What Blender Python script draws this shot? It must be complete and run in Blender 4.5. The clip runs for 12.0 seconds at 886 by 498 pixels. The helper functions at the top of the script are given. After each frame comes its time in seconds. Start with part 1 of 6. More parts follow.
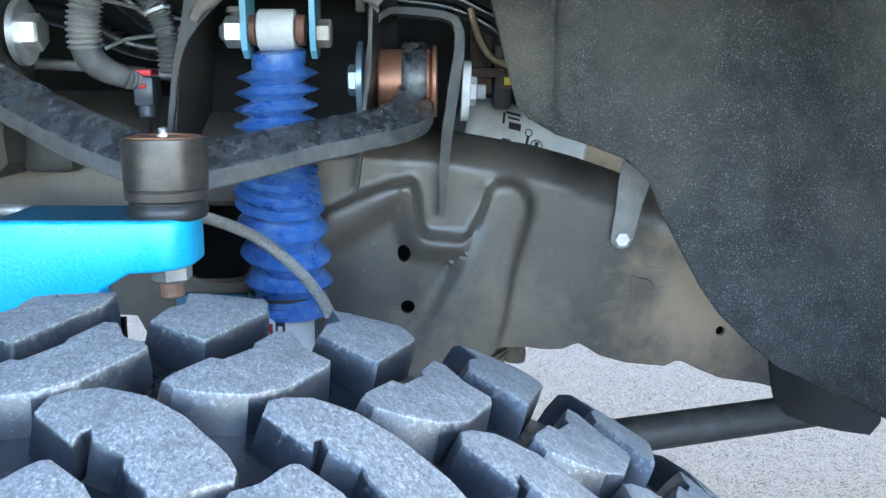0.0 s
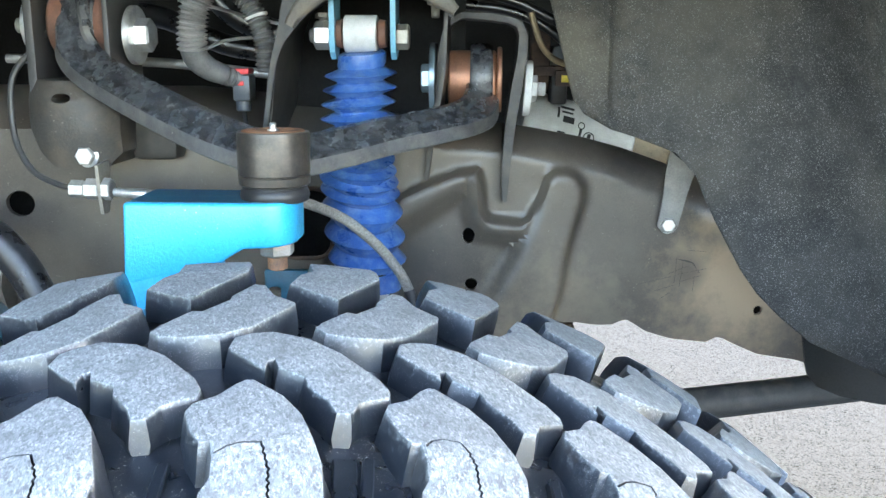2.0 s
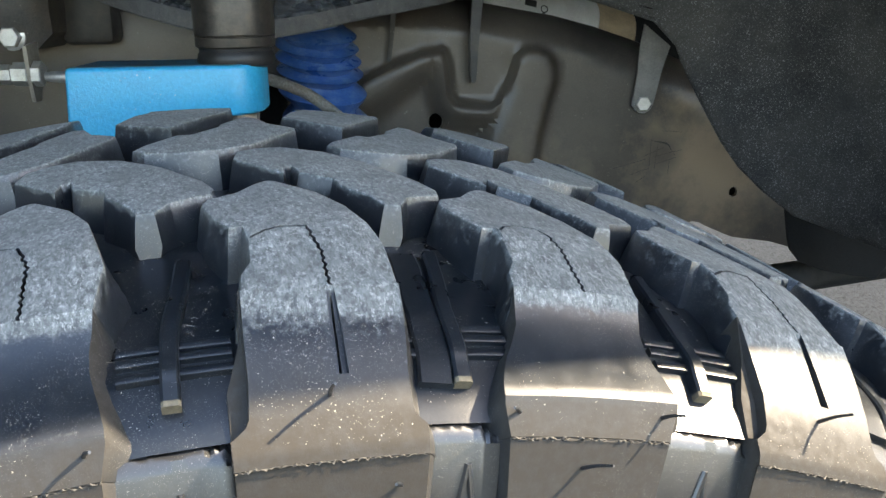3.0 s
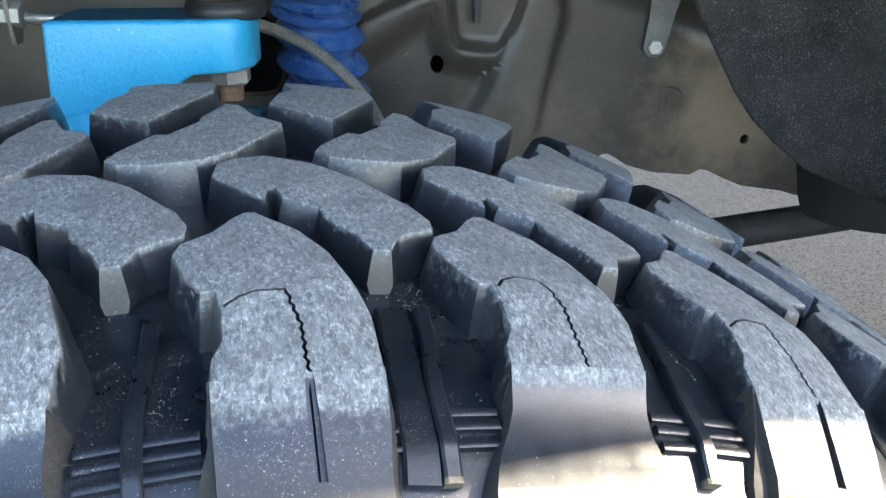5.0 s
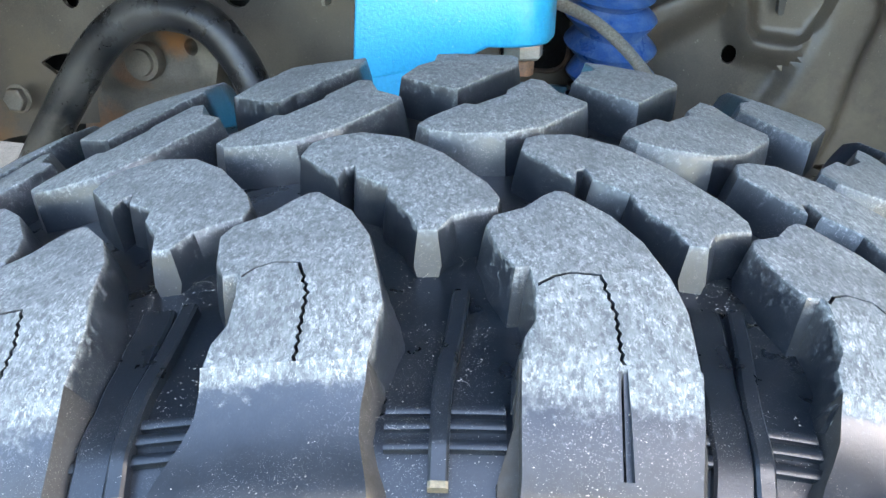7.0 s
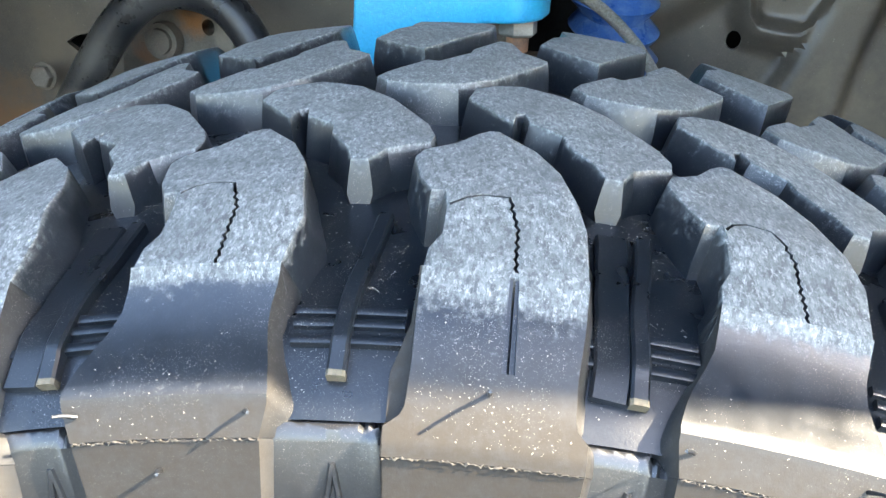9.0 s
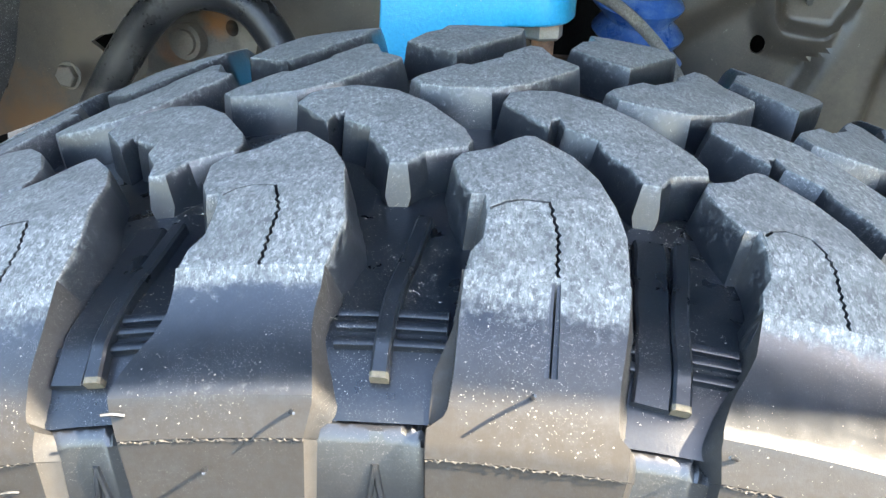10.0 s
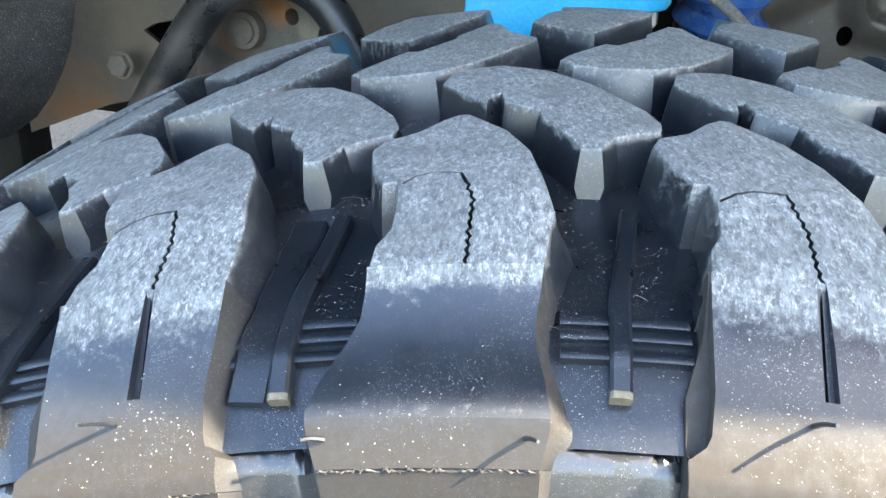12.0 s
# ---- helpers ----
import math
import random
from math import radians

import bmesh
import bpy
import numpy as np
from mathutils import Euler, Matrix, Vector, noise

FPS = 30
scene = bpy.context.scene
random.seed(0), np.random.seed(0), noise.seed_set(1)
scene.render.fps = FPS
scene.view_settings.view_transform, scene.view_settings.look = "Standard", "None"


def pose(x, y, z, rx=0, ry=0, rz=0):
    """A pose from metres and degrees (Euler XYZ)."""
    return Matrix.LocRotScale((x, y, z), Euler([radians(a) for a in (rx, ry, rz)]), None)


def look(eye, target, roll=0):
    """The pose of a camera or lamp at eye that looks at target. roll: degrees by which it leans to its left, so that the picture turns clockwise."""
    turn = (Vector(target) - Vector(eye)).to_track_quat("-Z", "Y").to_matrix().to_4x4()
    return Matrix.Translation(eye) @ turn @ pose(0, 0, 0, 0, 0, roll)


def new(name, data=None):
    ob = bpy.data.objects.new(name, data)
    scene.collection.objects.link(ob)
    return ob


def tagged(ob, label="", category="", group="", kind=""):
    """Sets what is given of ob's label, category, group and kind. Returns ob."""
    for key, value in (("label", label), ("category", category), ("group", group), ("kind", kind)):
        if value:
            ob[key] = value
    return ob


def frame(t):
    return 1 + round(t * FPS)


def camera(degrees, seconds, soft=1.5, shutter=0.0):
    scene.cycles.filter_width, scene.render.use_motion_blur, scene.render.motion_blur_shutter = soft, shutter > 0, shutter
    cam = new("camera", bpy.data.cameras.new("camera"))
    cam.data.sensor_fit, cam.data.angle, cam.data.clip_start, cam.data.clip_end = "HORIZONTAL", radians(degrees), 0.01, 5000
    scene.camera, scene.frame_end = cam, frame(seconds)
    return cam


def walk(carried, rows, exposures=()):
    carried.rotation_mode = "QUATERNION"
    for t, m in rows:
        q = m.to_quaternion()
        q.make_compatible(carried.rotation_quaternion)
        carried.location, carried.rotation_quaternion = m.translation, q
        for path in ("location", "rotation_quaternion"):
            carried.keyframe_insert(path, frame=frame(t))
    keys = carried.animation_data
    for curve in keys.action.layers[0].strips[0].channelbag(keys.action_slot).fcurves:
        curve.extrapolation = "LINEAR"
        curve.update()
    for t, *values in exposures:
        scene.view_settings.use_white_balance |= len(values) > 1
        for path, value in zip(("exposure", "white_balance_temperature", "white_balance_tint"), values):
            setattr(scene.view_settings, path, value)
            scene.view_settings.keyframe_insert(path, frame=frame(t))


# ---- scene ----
from mathutils import geometry

cam = camera(52.2, 12.0, soft=1.5)
PATH = [
    (0, (0.013, -0.047, 1.045), (0.006, 1.911, 0.639), 0.1),
    (0.5, (0.059, -0.015, 1.086), (0.052, 1.938, 0.659), 0.6),
    (1, (0.105, -0.065, 1.077), (0.036, 1.888, 0.653), 0.8),
    (1.5, (0.045, -0.105, 1.055), (-0.05, 1.846, 0.627), 0.4),
    (2, (-0.013, -0.129, 1.058), (-0.095, 1.822, 0.622), 0.3),
    (2.5, (-0.022, -0.109, 1.007), (-0.044, 1.844, 0.577), -0.3),
    (3, (-0.057, -0.093, 0.992), (0.03, 1.83, 0.447), -0.9),
    (3.2, (-0.065, -0.093, 0.992), (0.051, 1.82, 0.419), -0.8),
    (4.8, (-0.059, -0.061, 1.017), (0.058, 1.796, 0.281), 0.1),
    (5, (-0.053, -0.06, 1.023), (0.025, 1.795, 0.279), -0.1),
    (5.5, (-0.052, -0.052, 1.04), (-0.083, 1.801, 0.29), 0.2),
    (6, (-0.06, -0.049, 1.063), (-0.227, 1.794, 0.302), 0.7),
    (6.5, (-0.052, -0.059, 1.049), (-0.406, 1.747, 0.266), 1.1),
    (7, (-0.073, -0.055, 1.021), (-0.508, 1.732, 0.234), 1.2),
    (7.2, (-0.058, -0.051, 1.017), (-0.507, 1.731, 0.227), 1.2),
    (8.8, (-0.039, -0.066, 1.008), (-0.542, 1.702, 0.22), 1.6),
    (9, (-0.039, -0.069, 1.01), (-0.553, 1.697, 0.223), 1.5),
    (9.5, (-0.043, -0.073, 1.011), (-0.573, 1.688, 0.225), 1.6),
    (10, (-0.045, -0.072, 1.011), (-0.587, 1.685, 0.226), 1.7),
    (10.5, (-0.056, -0.069, 1.006), (-0.613, 1.682, 0.217), 1.8),
    (11, (-0.063, -0.071, 1.003), (-0.629, 1.677, 0.214), 1.9),
    (11.5, (-0.078, -0.071, 1.005), (-0.647, 1.678, 0.218), 1.9),
    (12, (-0.095, -0.06, 0.998), (-0.667, 1.686, 0.208), 1.9),
]
EXPOSURES = [(0.0, 4.29, 6220, 10), (0.2, 4.59, 6620, 10), (0.5, 4.86, 6920, 10), (1.0, 4.99, 7070, 10), (1.5, 4.59, 7020, 10), (2.0, 4.49, 7120, 10), (2.5, 3.82, 7370, 10), (3.0, 2.87, 7520, 10), (5.0, 3.22, 7020, 10), (5.5, 3.42, 7120, 10), (6.0, 3.84, 7270, 10), (6.5, 3.92, 7220, 10), (7.0, 3.87, 7220, 10), (9.0, 3.64, 7220, 10), (12.0, 3.64, 7070, 10)]
walk(cam, [(t, look(eye, target, roll)) for t, eye, target, roll in PATH], EXPOSURES)

# ---- light ----
SUN_AZ, SUN_EL = 0.0, 42.0      # degrees from +x towards -y, and above the horizon
world = bpy.data.worlds.new("sky")
scene.world = world
world.use_nodes = True
wn, wl = world.node_tree.nodes, world.node_tree.links
sky = wn.new("ShaderNodeTexSky")
sky.sky_type, sky.sun_disc = "NISHITA", False
sky.sun_elevation, sky.sun_rotation = radians(SUN_EL), radians(90 + SUN_AZ)
wn["Background"].inputs["Strength"].default_value = 0.15
wl.new(sky.outputs["Color"], wn["Background"].inputs["Color"])
sun_data = bpy.data.lights.new("sun", "SUN")
sun_data.energy, sun_data.angle, sun_data.color = 3.2, radians(0.6), (1.0, 0.89, 0.73)
sun = new("sun", sun_data)
sun_dir = Vector((math.cos(radians(SUN_AZ)) * math.cos(radians(SUN_EL)), -math.sin(radians(SUN_AZ)) * math.cos(radians(SUN_EL)), math.sin(radians(SUN_EL))))
sun.matrix_world = look(sun_dir * 10, (0, 0, 0))


# ---- materials ----
def material(name, base, other=None, rough=0.5, metal=0.0, scale=60.0, fine=700.0, contrast=0.5, bump=0.2, stretch=(1, 1, 1), specks=None, speck_amount=0.0, speck_scale=900.0, dust=None, dust_amount=0.0, dust_scale=18.0, coat=0.0, varied=False, rough_var=0.12, up_dust=False, spec=0.5, turn=0.0, patches=(), wear=None, grit=0.0, even=False):
    m = bpy.data.materials.new(name)
    m.use_nodes = True
    n, l = m.node_tree.nodes, m.node_tree.links
    b = n["Principled BSDF"]
    co = n.new("ShaderNodeTexCoord")
    vec = co.outputs["Object"]
    if varied:
        info = n.new("ShaderNodeObjectInfo")
        mul = n.new("ShaderNodeMath")
        mul.operation = "MULTIPLY"
        mul.inputs[1].default_value = 37.0
        l.new(info.outputs["Random"], mul.inputs[0])
        add = n.new("ShaderNodeVectorMath")
        add.operation = "ADD"
        l.new(vec, add.inputs[0])
        l.new(mul.outputs[0], add.inputs[1])
        vec = add.outputs[0]
    mp = n.new("ShaderNodeMapping")
    mp.inputs["Scale"].default_value = stretch
    mp.inputs["Rotation"].default_value = (0, 0, radians(turn))
    l.new(vec, mp.inputs["Vector"])

    def noise_tex(sc, detail=4.0, r=0.6, v=mp.outputs[0]):
        t = n.new("ShaderNodeTexNoise")
        t.inputs["Scale"].default_value, t.inputs["Detail"].default_value, t.inputs["Roughness"].default_value = sc, detail, r
        l.new(v, t.inputs["Vector"])
        return t.outputs["Fac"]

    def ramp(fac, lo, hi):
        r = n.new("ShaderNodeMapRange")
        r.inputs["From Min"].default_value, r.inputs["From Max"].default_value = lo, hi
        l.new(fac, r.inputs["Value"])
        return r.outputs[0]

    def mix(fac, a, c):
        x = n.new("ShaderNodeMix")
        x.data_type = "RGBA"
        if isinstance(fac, float):
            x.inputs["Factor"].default_value = fac
        else:
            l.new(fac, x.inputs["Factor"])
        for sock, val in ((x.inputs["A"], a), (x.inputs["B"], c)):
            if isinstance(val, tuple):
                sock.default_value = (*val, 1)
            else:
                l.new(val, sock)
        return x.outputs["Result"]

    def times(fac, k):
        x = n.new("ShaderNodeMath")
        x.operation = "MULTIPLY"
        l.new(fac, x.inputs[0])
        if isinstance(k, float):
            x.inputs[1].default_value = k
        else:
            l.new(k, x.inputs[1])
        return x.outputs[0]

    other = other or tuple(c * 0.6 for c in base)
    coarse, grain = noise_tex(scale), noise_tex(fine, 3.0, 0.7)
    col = mix(ramp(coarse, 0.5 - 0.3 * contrast, 0.5 + 0.3 * contrast), other, base)
    col = mix(times(ramp(grain, 0.35, 0.7), 0.35), col, tuple(min(1, c * 1.5 + 0.01) for c in base))
    if dust:
        d = ramp(noise_tex(dust_scale, 5.0, 0.65, vec), 0.45, 0.75)
        d = times(d, float(dust_amount))
        if up_dust:
            geo = n.new("ShaderNodeNewGeometry")
            sep = n.new("ShaderNodeSeparateXYZ")
            l.new(geo.outputs["Normal"], sep.inputs[0])
            d = times(d, ramp(sep.outputs["Z"], -0.2, 0.8))
        col = mix(d, col, dust)
    if specks:
        s = noise_tex(speck_scale, 2.0, 0.5, vec)
        s2 = noise_tex(scale * 2.0, 3.0, 0.6, vec) if even else noise_tex(42.0, 4.0, 0.65, vec)
        s = times(ramp(s, 0.66 - 0.1 * speck_amount, 0.72 - 0.1 * speck_amount), ramp(s2, 0.26 if even else 0.44, 0.60 if even else 0.66))
        col = mix(s, col, specks)
        if grit:
            g = times(ramp(noise_tex(speck_scale * 0.40, 3.0, 0.7, vec), 0.73 - 0.05 * grit, 0.76 - 0.05 * grit), ramp(noise_tex(70.0, 3.0, 0.6, vec), 0.46, 0.58))
            col = mix(g, col, tuple(min(1.0, c * 1.25) for c in specks))
    for centre, radius, tint, amount in patches:
        far = n.new("ShaderNodeVectorMath")
        far.operation = "DISTANCE"
        l.new(vec, far.inputs[0])
        far.inputs[1].default_value = centre
        rag = n.new("ShaderNodeMath")
        rag.operation = "MULTIPLY_ADD"
        l.new(noise_tex(45.0, 6.0, 0.7, vec), rag.inputs[0])
        rag.inputs[1].default_value, rag.inputs[2].default_value = -radius * 1.6, radius * 0.8
        tot = n.new("ShaderNodeMath")
        tot.operation = "ADD"
        l.new(far.outputs["Value"], tot.inputs[0])
        l.new(rag.outputs[0], tot.inputs[1])
        col = mix(times(ramp(tot.outputs[0], radius, radius * 0.25), float(amount)), col, tint)
    worn = None
    if wear:
        at = n.new("ShaderNodeAttribute")
        at.attribute_name = "wear"
        rag = n.new("ShaderNodeMath")
        rag.operation = "MULTIPLY_ADD"
        l.new(noise_tex(420.0, 5.0, 0.7, vec), rag.inputs[0])
        rag.inputs[1].default_value = 1.7
        l.new(at.outputs["Fac"], rag.inputs[2])
        worn = ramp(rag.outputs[0], 1.10, 1.50)
        w1, w2, w3 = noise_tex(250.0, 6.0, 0.82), noise_tex(480.0, 6.0, 0.84), noise_tex(60.0, 4.0, 0.6, vec)
        wc = mix(ramp(w1, 0.41, 0.58), wear[0], wear[1])
        wc = mix(times(ramp(w2, 0.51, 0.63), 0.78), wc, wear[2])
        wc = mix(times(ramp(w3, 0.40, 0.66), 0.50), wc, wear[0])
        drag = n.new("ShaderNodeMapping")
        drag.inputs["Rotation"].default_value, drag.inputs["Scale"].default_value = (0, 0, radians(58)), (7.0, 0.7, 1.0)
        l.new(vec, drag.inputs["Vector"])
        wc = mix(times(ramp(noise_tex(330.0, 4.0, 0.7, drag.outputs[0]), 0.50, 0.68), 0.45), wc, tuple(c * 0.6 for c in wear[0]))
        col = mix(worn, col, wc)
        soil = n.new("ShaderNodeAttribute")
        soil.attribute_name = "soil"
        soiled = times(soil.outputs["Fac"], ramp(noise_tex(330.0, 5.0, 0.7, vec), -0.35, 0.60))
        col = mix(soiled, col, (0.038, 0.0335, 0.0275))
    l.new(col, b.inputs["Base Color"])
    b.inputs["Metallic"].default_value = metal
    b.inputs["Specular IOR Level"].default_value = spec
    rr = n.new("ShaderNodeMapRange")
    rr.inputs["To Min"].default_value, rr.inputs["To Max"].default_value = max(0.02, rough - rough_var), min(1.0, rough + rough_var)
    l.new(coarse, rr.inputs["Value"])
    if wear:
        rm = n.new("ShaderNodeMapRange")
        rm.inputs["To Max"].default_value = 0.66
        l.new(worn, rm.inputs["Value"])
        l.new(rr.outputs[0], rm.inputs["To Min"])
        ro = n.new("ShaderNodeMix")
        l.new(soiled, ro.inputs["Factor"])
        l.new(rm.outputs[0], ro.inputs["A"])
        ro.inputs["B"].default_value = 0.85
        l.new(ro.outputs["Result"], b.inputs["Roughness"])
        sp = n.new("ShaderNodeMapRange")
        sp.inputs["To Min"].default_value, sp.inputs["To Max"].default_value = spec, 0.3
        l.new(worn, sp.inputs["Value"])
        so = n.new("ShaderNodeMix")
        l.new(soiled, so.inputs["Factor"])
        l.new(sp.outputs[0], so.inputs["A"])
        so.inputs["B"].default_value = 0.12
        l.new(so.outputs["Result"], b.inputs["Specular IOR Level"])
        l.new(times(worn, 0.06), b.inputs["Sheen Weight"])
        b.inputs["Sheen Roughness"].default_value = 0.45
    else:
        l.new(rr.outputs[0], b.inputs["Roughness"])
    b.inputs["Coat Weight"].default_value = coat
    b.inputs["Coat Roughness"].default_value = 0.25
    if bump:
        bp = n.new("ShaderNodeBump")
        bp.inputs["Strength"].default_value, bp.inputs["Distance"].default_value = bump, 0.002
        sm = n.new("ShaderNodeMath")
        sm.operation = "ADD"
        l.new(coarse, sm.inputs[0])
        l.new(grain, sm.inputs[1])
        if wear:
            rel = n.new("ShaderNodeMath")
            rel.operation = "MULTIPLY_ADD"
            l.new(times(w1, 1.6), rel.inputs[0])
            l.new(worn, rel.inputs[1])
            l.new(sm.outputs[0], rel.inputs[2])
            l.new(rel.outputs[0], bp.inputs["Height"])
        else:
            l.new(sm.outputs[0], bp.inputs["Height"])
        l.new(bp.outputs[0], b.inputs["Normal"])
    return m


tread_rubber = material("tread_rubber", (0.0080, 0.0120, 0.0175), (0.0044, 0.0068, 0.0102), 0.33, scale=90, fine=1300, contrast=0.6, bump=0.06, stretch=(1.9, 0.95, 1.3), turn=33, dust=(0.115, 0.110, 0.100), dust_amount=0.08, dust_scale=240, specks=(0.42, 0.40, 0.36), speck_amount=0.14, speck_scale=3900, grit=0.35, varied=True, spec=0.85, wear=((0.072, 0.080, 0.082), (0.190, 0.206, 0.206), (0.45, 0.47, 0.46)))
flash_rubber = material("flash_rubber", (0.075, 0.068, 0.056), (0.012, 0.012, 0.012), 0.7, scale=500, fine=900, contrast=0.3, bump=0.2)
groove_rubber = material("groove_rubber", (0.0055, 0.0090, 0.0135), (0.0028, 0.0046, 0.007), 0.30, scale=70, fine=1300, contrast=0.6, bump=0.05, dust=(0.12, 0.105, 0.08), dust_amount=0.04, dust_scale=60, specks=(0.40, 0.38, 0.34), speck_amount=0.30, speck_scale=3600, grit=0.7, spec=0.65)
panel_rubber = material("panel_rubber", (0.014, 0.0155, 0.018), (0.010, 0.011, 0.0125), 0.34, scale=110, fine=1300, contrast=0.6, bump=0.05, dust=(0.10, 0.095, 0.085), dust_amount=0.10, dust_scale=200, specks=(0.40, 0.38, 0.34), speck_amount=0.0, speck_scale=4200, grit=0.1, spec=1.0)
rib_tan = material("rib_tan", (0.16, 0.135, 0.09), (0.07, 0.06, 0.045), 0.8, scale=300, fine=1500, bump=0.2)
grit_pale = material("pale_grit", (0.40, 0.37, 0.31), (0.20, 0.18, 0.15), 0.8, scale=300, fine=1500, bump=0.0)
dirt = material("dry_dirt", (0.20, 0.175, 0.13), (0.10, 0.085, 0.06), 0.9, scale=300, fine=1500, bump=0.6)
asphalt = material("pale_asphalt", (0.0270, 0.0300, 0.0330), (0.0190, 0.0210, 0.0230), 0.95, scale=30, fine=260, contrast=0.6, bump=0.8, specks=(0.0055, 0.0060, 0.0066), speck_amount=1.4, speck_scale=190, grit=0.3, even=True, spec=0.06)
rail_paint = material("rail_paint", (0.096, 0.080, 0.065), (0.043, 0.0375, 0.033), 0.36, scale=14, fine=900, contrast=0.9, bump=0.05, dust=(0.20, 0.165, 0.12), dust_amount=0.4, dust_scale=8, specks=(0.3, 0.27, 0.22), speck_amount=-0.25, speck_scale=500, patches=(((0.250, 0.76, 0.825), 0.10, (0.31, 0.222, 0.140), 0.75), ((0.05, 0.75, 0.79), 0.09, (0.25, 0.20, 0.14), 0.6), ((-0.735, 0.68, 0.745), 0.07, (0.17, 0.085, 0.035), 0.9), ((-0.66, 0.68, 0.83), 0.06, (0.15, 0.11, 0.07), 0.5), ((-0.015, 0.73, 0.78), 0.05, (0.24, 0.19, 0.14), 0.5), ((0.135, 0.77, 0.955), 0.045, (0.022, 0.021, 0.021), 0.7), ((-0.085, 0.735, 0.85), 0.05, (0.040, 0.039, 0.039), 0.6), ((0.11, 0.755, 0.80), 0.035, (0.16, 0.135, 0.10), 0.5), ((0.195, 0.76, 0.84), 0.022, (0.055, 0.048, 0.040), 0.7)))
black_steel = material("black_steel", (0.05, 0.05, 0.05), (0.025, 0.025, 0.026), 0.42, scale=60, fine=800, contrast=0.7, bump=0.15, dust=(0.20, 0.17, 0.13), dust_amount=0.45, dust_scale=40, up_dust=True)
arm_steel = material("arm_steel", (0.044, 0.047, 0.053), (0.011, 0.012, 0.015), 0.26, scale=70, fine=1000, contrast=0.9, bump=0.35, stretch=(1, 0.5, 1), dust=(0.21, 0.218, 0.225), dust_amount=0.55, dust_scale=120, rough_var=0.14, specks=(0.36, 0.35, 0.32), speck_amount=0.0, speck_scale=420, spec=0.8, coat=0.5)
rust_steel = material("rust_steel", (0.16, 0.135, 0.11), (0.075, 0.055, 0.042), 0.75, scale=32, fine=500, contrast=0.8, bump=0.4, dust=(0.26, 0.13, 0.06), dust_amount=0.6, dust_scale=26)
ball_steel = material("ball_steel", (0.055, 0.049, 0.043), (0.022, 0.020, 0.019), 0.34, metal=0.3, scale=80, fine=600, bump=0.12, dust=(0.2, 0.16, 0.12), dust_amount=0.4, dust_scale=50)
arm_pale = material("arm_pale", (0.115, 0.113, 0.110), (0.036, 0.037, 0.039), 0.42, scale=75, fine=900, contrast=0.6, bump=0.30, dust=(0.21, 0.19, 0.16), dust_amount=0.5, dust_scale=60, specks=(0.34, 0.32, 0.28), speck_amount=-0.1, speck_scale=300)
tower_brown = material("tower_brown", (0.135, 0.115, 0.092), (0.075, 0.067, 0.058), 0.55, scale=35, fine=700, contrast=0.8, bump=0.15, dust=(0.28, 0.22, 0.15), dust_amount=0.5, dust_scale=45)
tower_grey = material("tower_grey", (0.034, 0.032, 0.030), (0.018, 0.0175, 0.017), 0.5, scale=30, fine=700, contrast=0.8, bump=0.12, dust=(0.18, 0.15, 0.11), dust_amount=0.3, dust_scale=40)
old_steel = material("old_steel", (0.20, 0.175, 0.14), (0.11, 0.095, 0.08), 0.6, metal=0.3, scale=60, fine=600, contrast=0.8, bump=0.3, dust=(0.24, 0.13, 0.07), dust_amount=0.35, dust_scale=50)
dark_rust = material("dark_rust", (0.075, 0.046, 0.034), (0.022, 0.016, 0.014), 0.8, scale=70, fine=500, contrast=0.8, bump=0.4, dust=(0.18, 0.11, 0.06), dust_amount=0.6, dust_scale=60)
cast_grey = material("cast_grey", (0.17, 0.150, 0.125), (0.10, 0.085, 0.070), 0.8, scale=45, fine=500, contrast=0.8, bump=0.5, dust=(0.24, 0.20, 0.15), dust_amount=0.5, dust_scale=30, patches=(((-0.497, 0.67, 0.872), 0.020, (0.36, 0.15, 0.045), 0.85), ((-0.590, 0.67, 0.775), 0.045, (0.30, 0.13, 0.05), 0.9), ((-0.545, 0.67, 0.84), 0.022, (0.28, 0.13, 0.055), 0.7), ((-0.46, 0.67, 0.855), 0.02, (0.32, 0.28, 0.22), 0.7)))
hoop_paint = material("hoop_paint", (0.016, 0.017, 0.019), (0.008, 0.008, 0.009), 0.30, scale=55, fine=800, contrast=0.9, bump=0.22, dust=(0.13, 0.128, 0.125), dust_amount=0.40, dust_scale=45, spec=0.6, rough_var=0.14, up_dust=True, patches=(((-0.590, 0.575, 0.785), 0.055, (0.15, 0.128, 0.100), 0.75), ((-0.545, 0.580, 0.855), 0.040, (0.12, 0.11, 0.095), 0.60), ((-0.480, 0.588, 0.895), 0.035, (0.11, 0.105, 0.10), 0.45)))
rust_cap = material("rust_cap", (0.34, 0.15, 0.065), (0.09, 0.065, 0.05), 0.7, scale=70, fine=700, bump=0.35)
copper = material("copper_bushing", (0.42, 0.20, 0.12), (0.20, 0.10, 0.07), 0.42, metal=0.55, scale=45, fine=700, bump=0.12)
rust_bush = material("rusty_bushing", (0.22, 0.10, 0.065), (0.10, 0.06, 0.045), 0.6, metal=0.3, scale=50, fine=700, bump=0.2)
zinc = material("zinc_plate", (0.62, 0.62, 0.60), (0.42, 0.42, 0.41), 0.38, metal=0.75, scale=90, fine=900, bump=0.1)
blue_zinc = material("blue_zinc", (0.34, 0.45, 0.52), (0.24, 0.33, 0.40), 0.35, metal=0.6, scale=90, fine=900, bump=0.08)
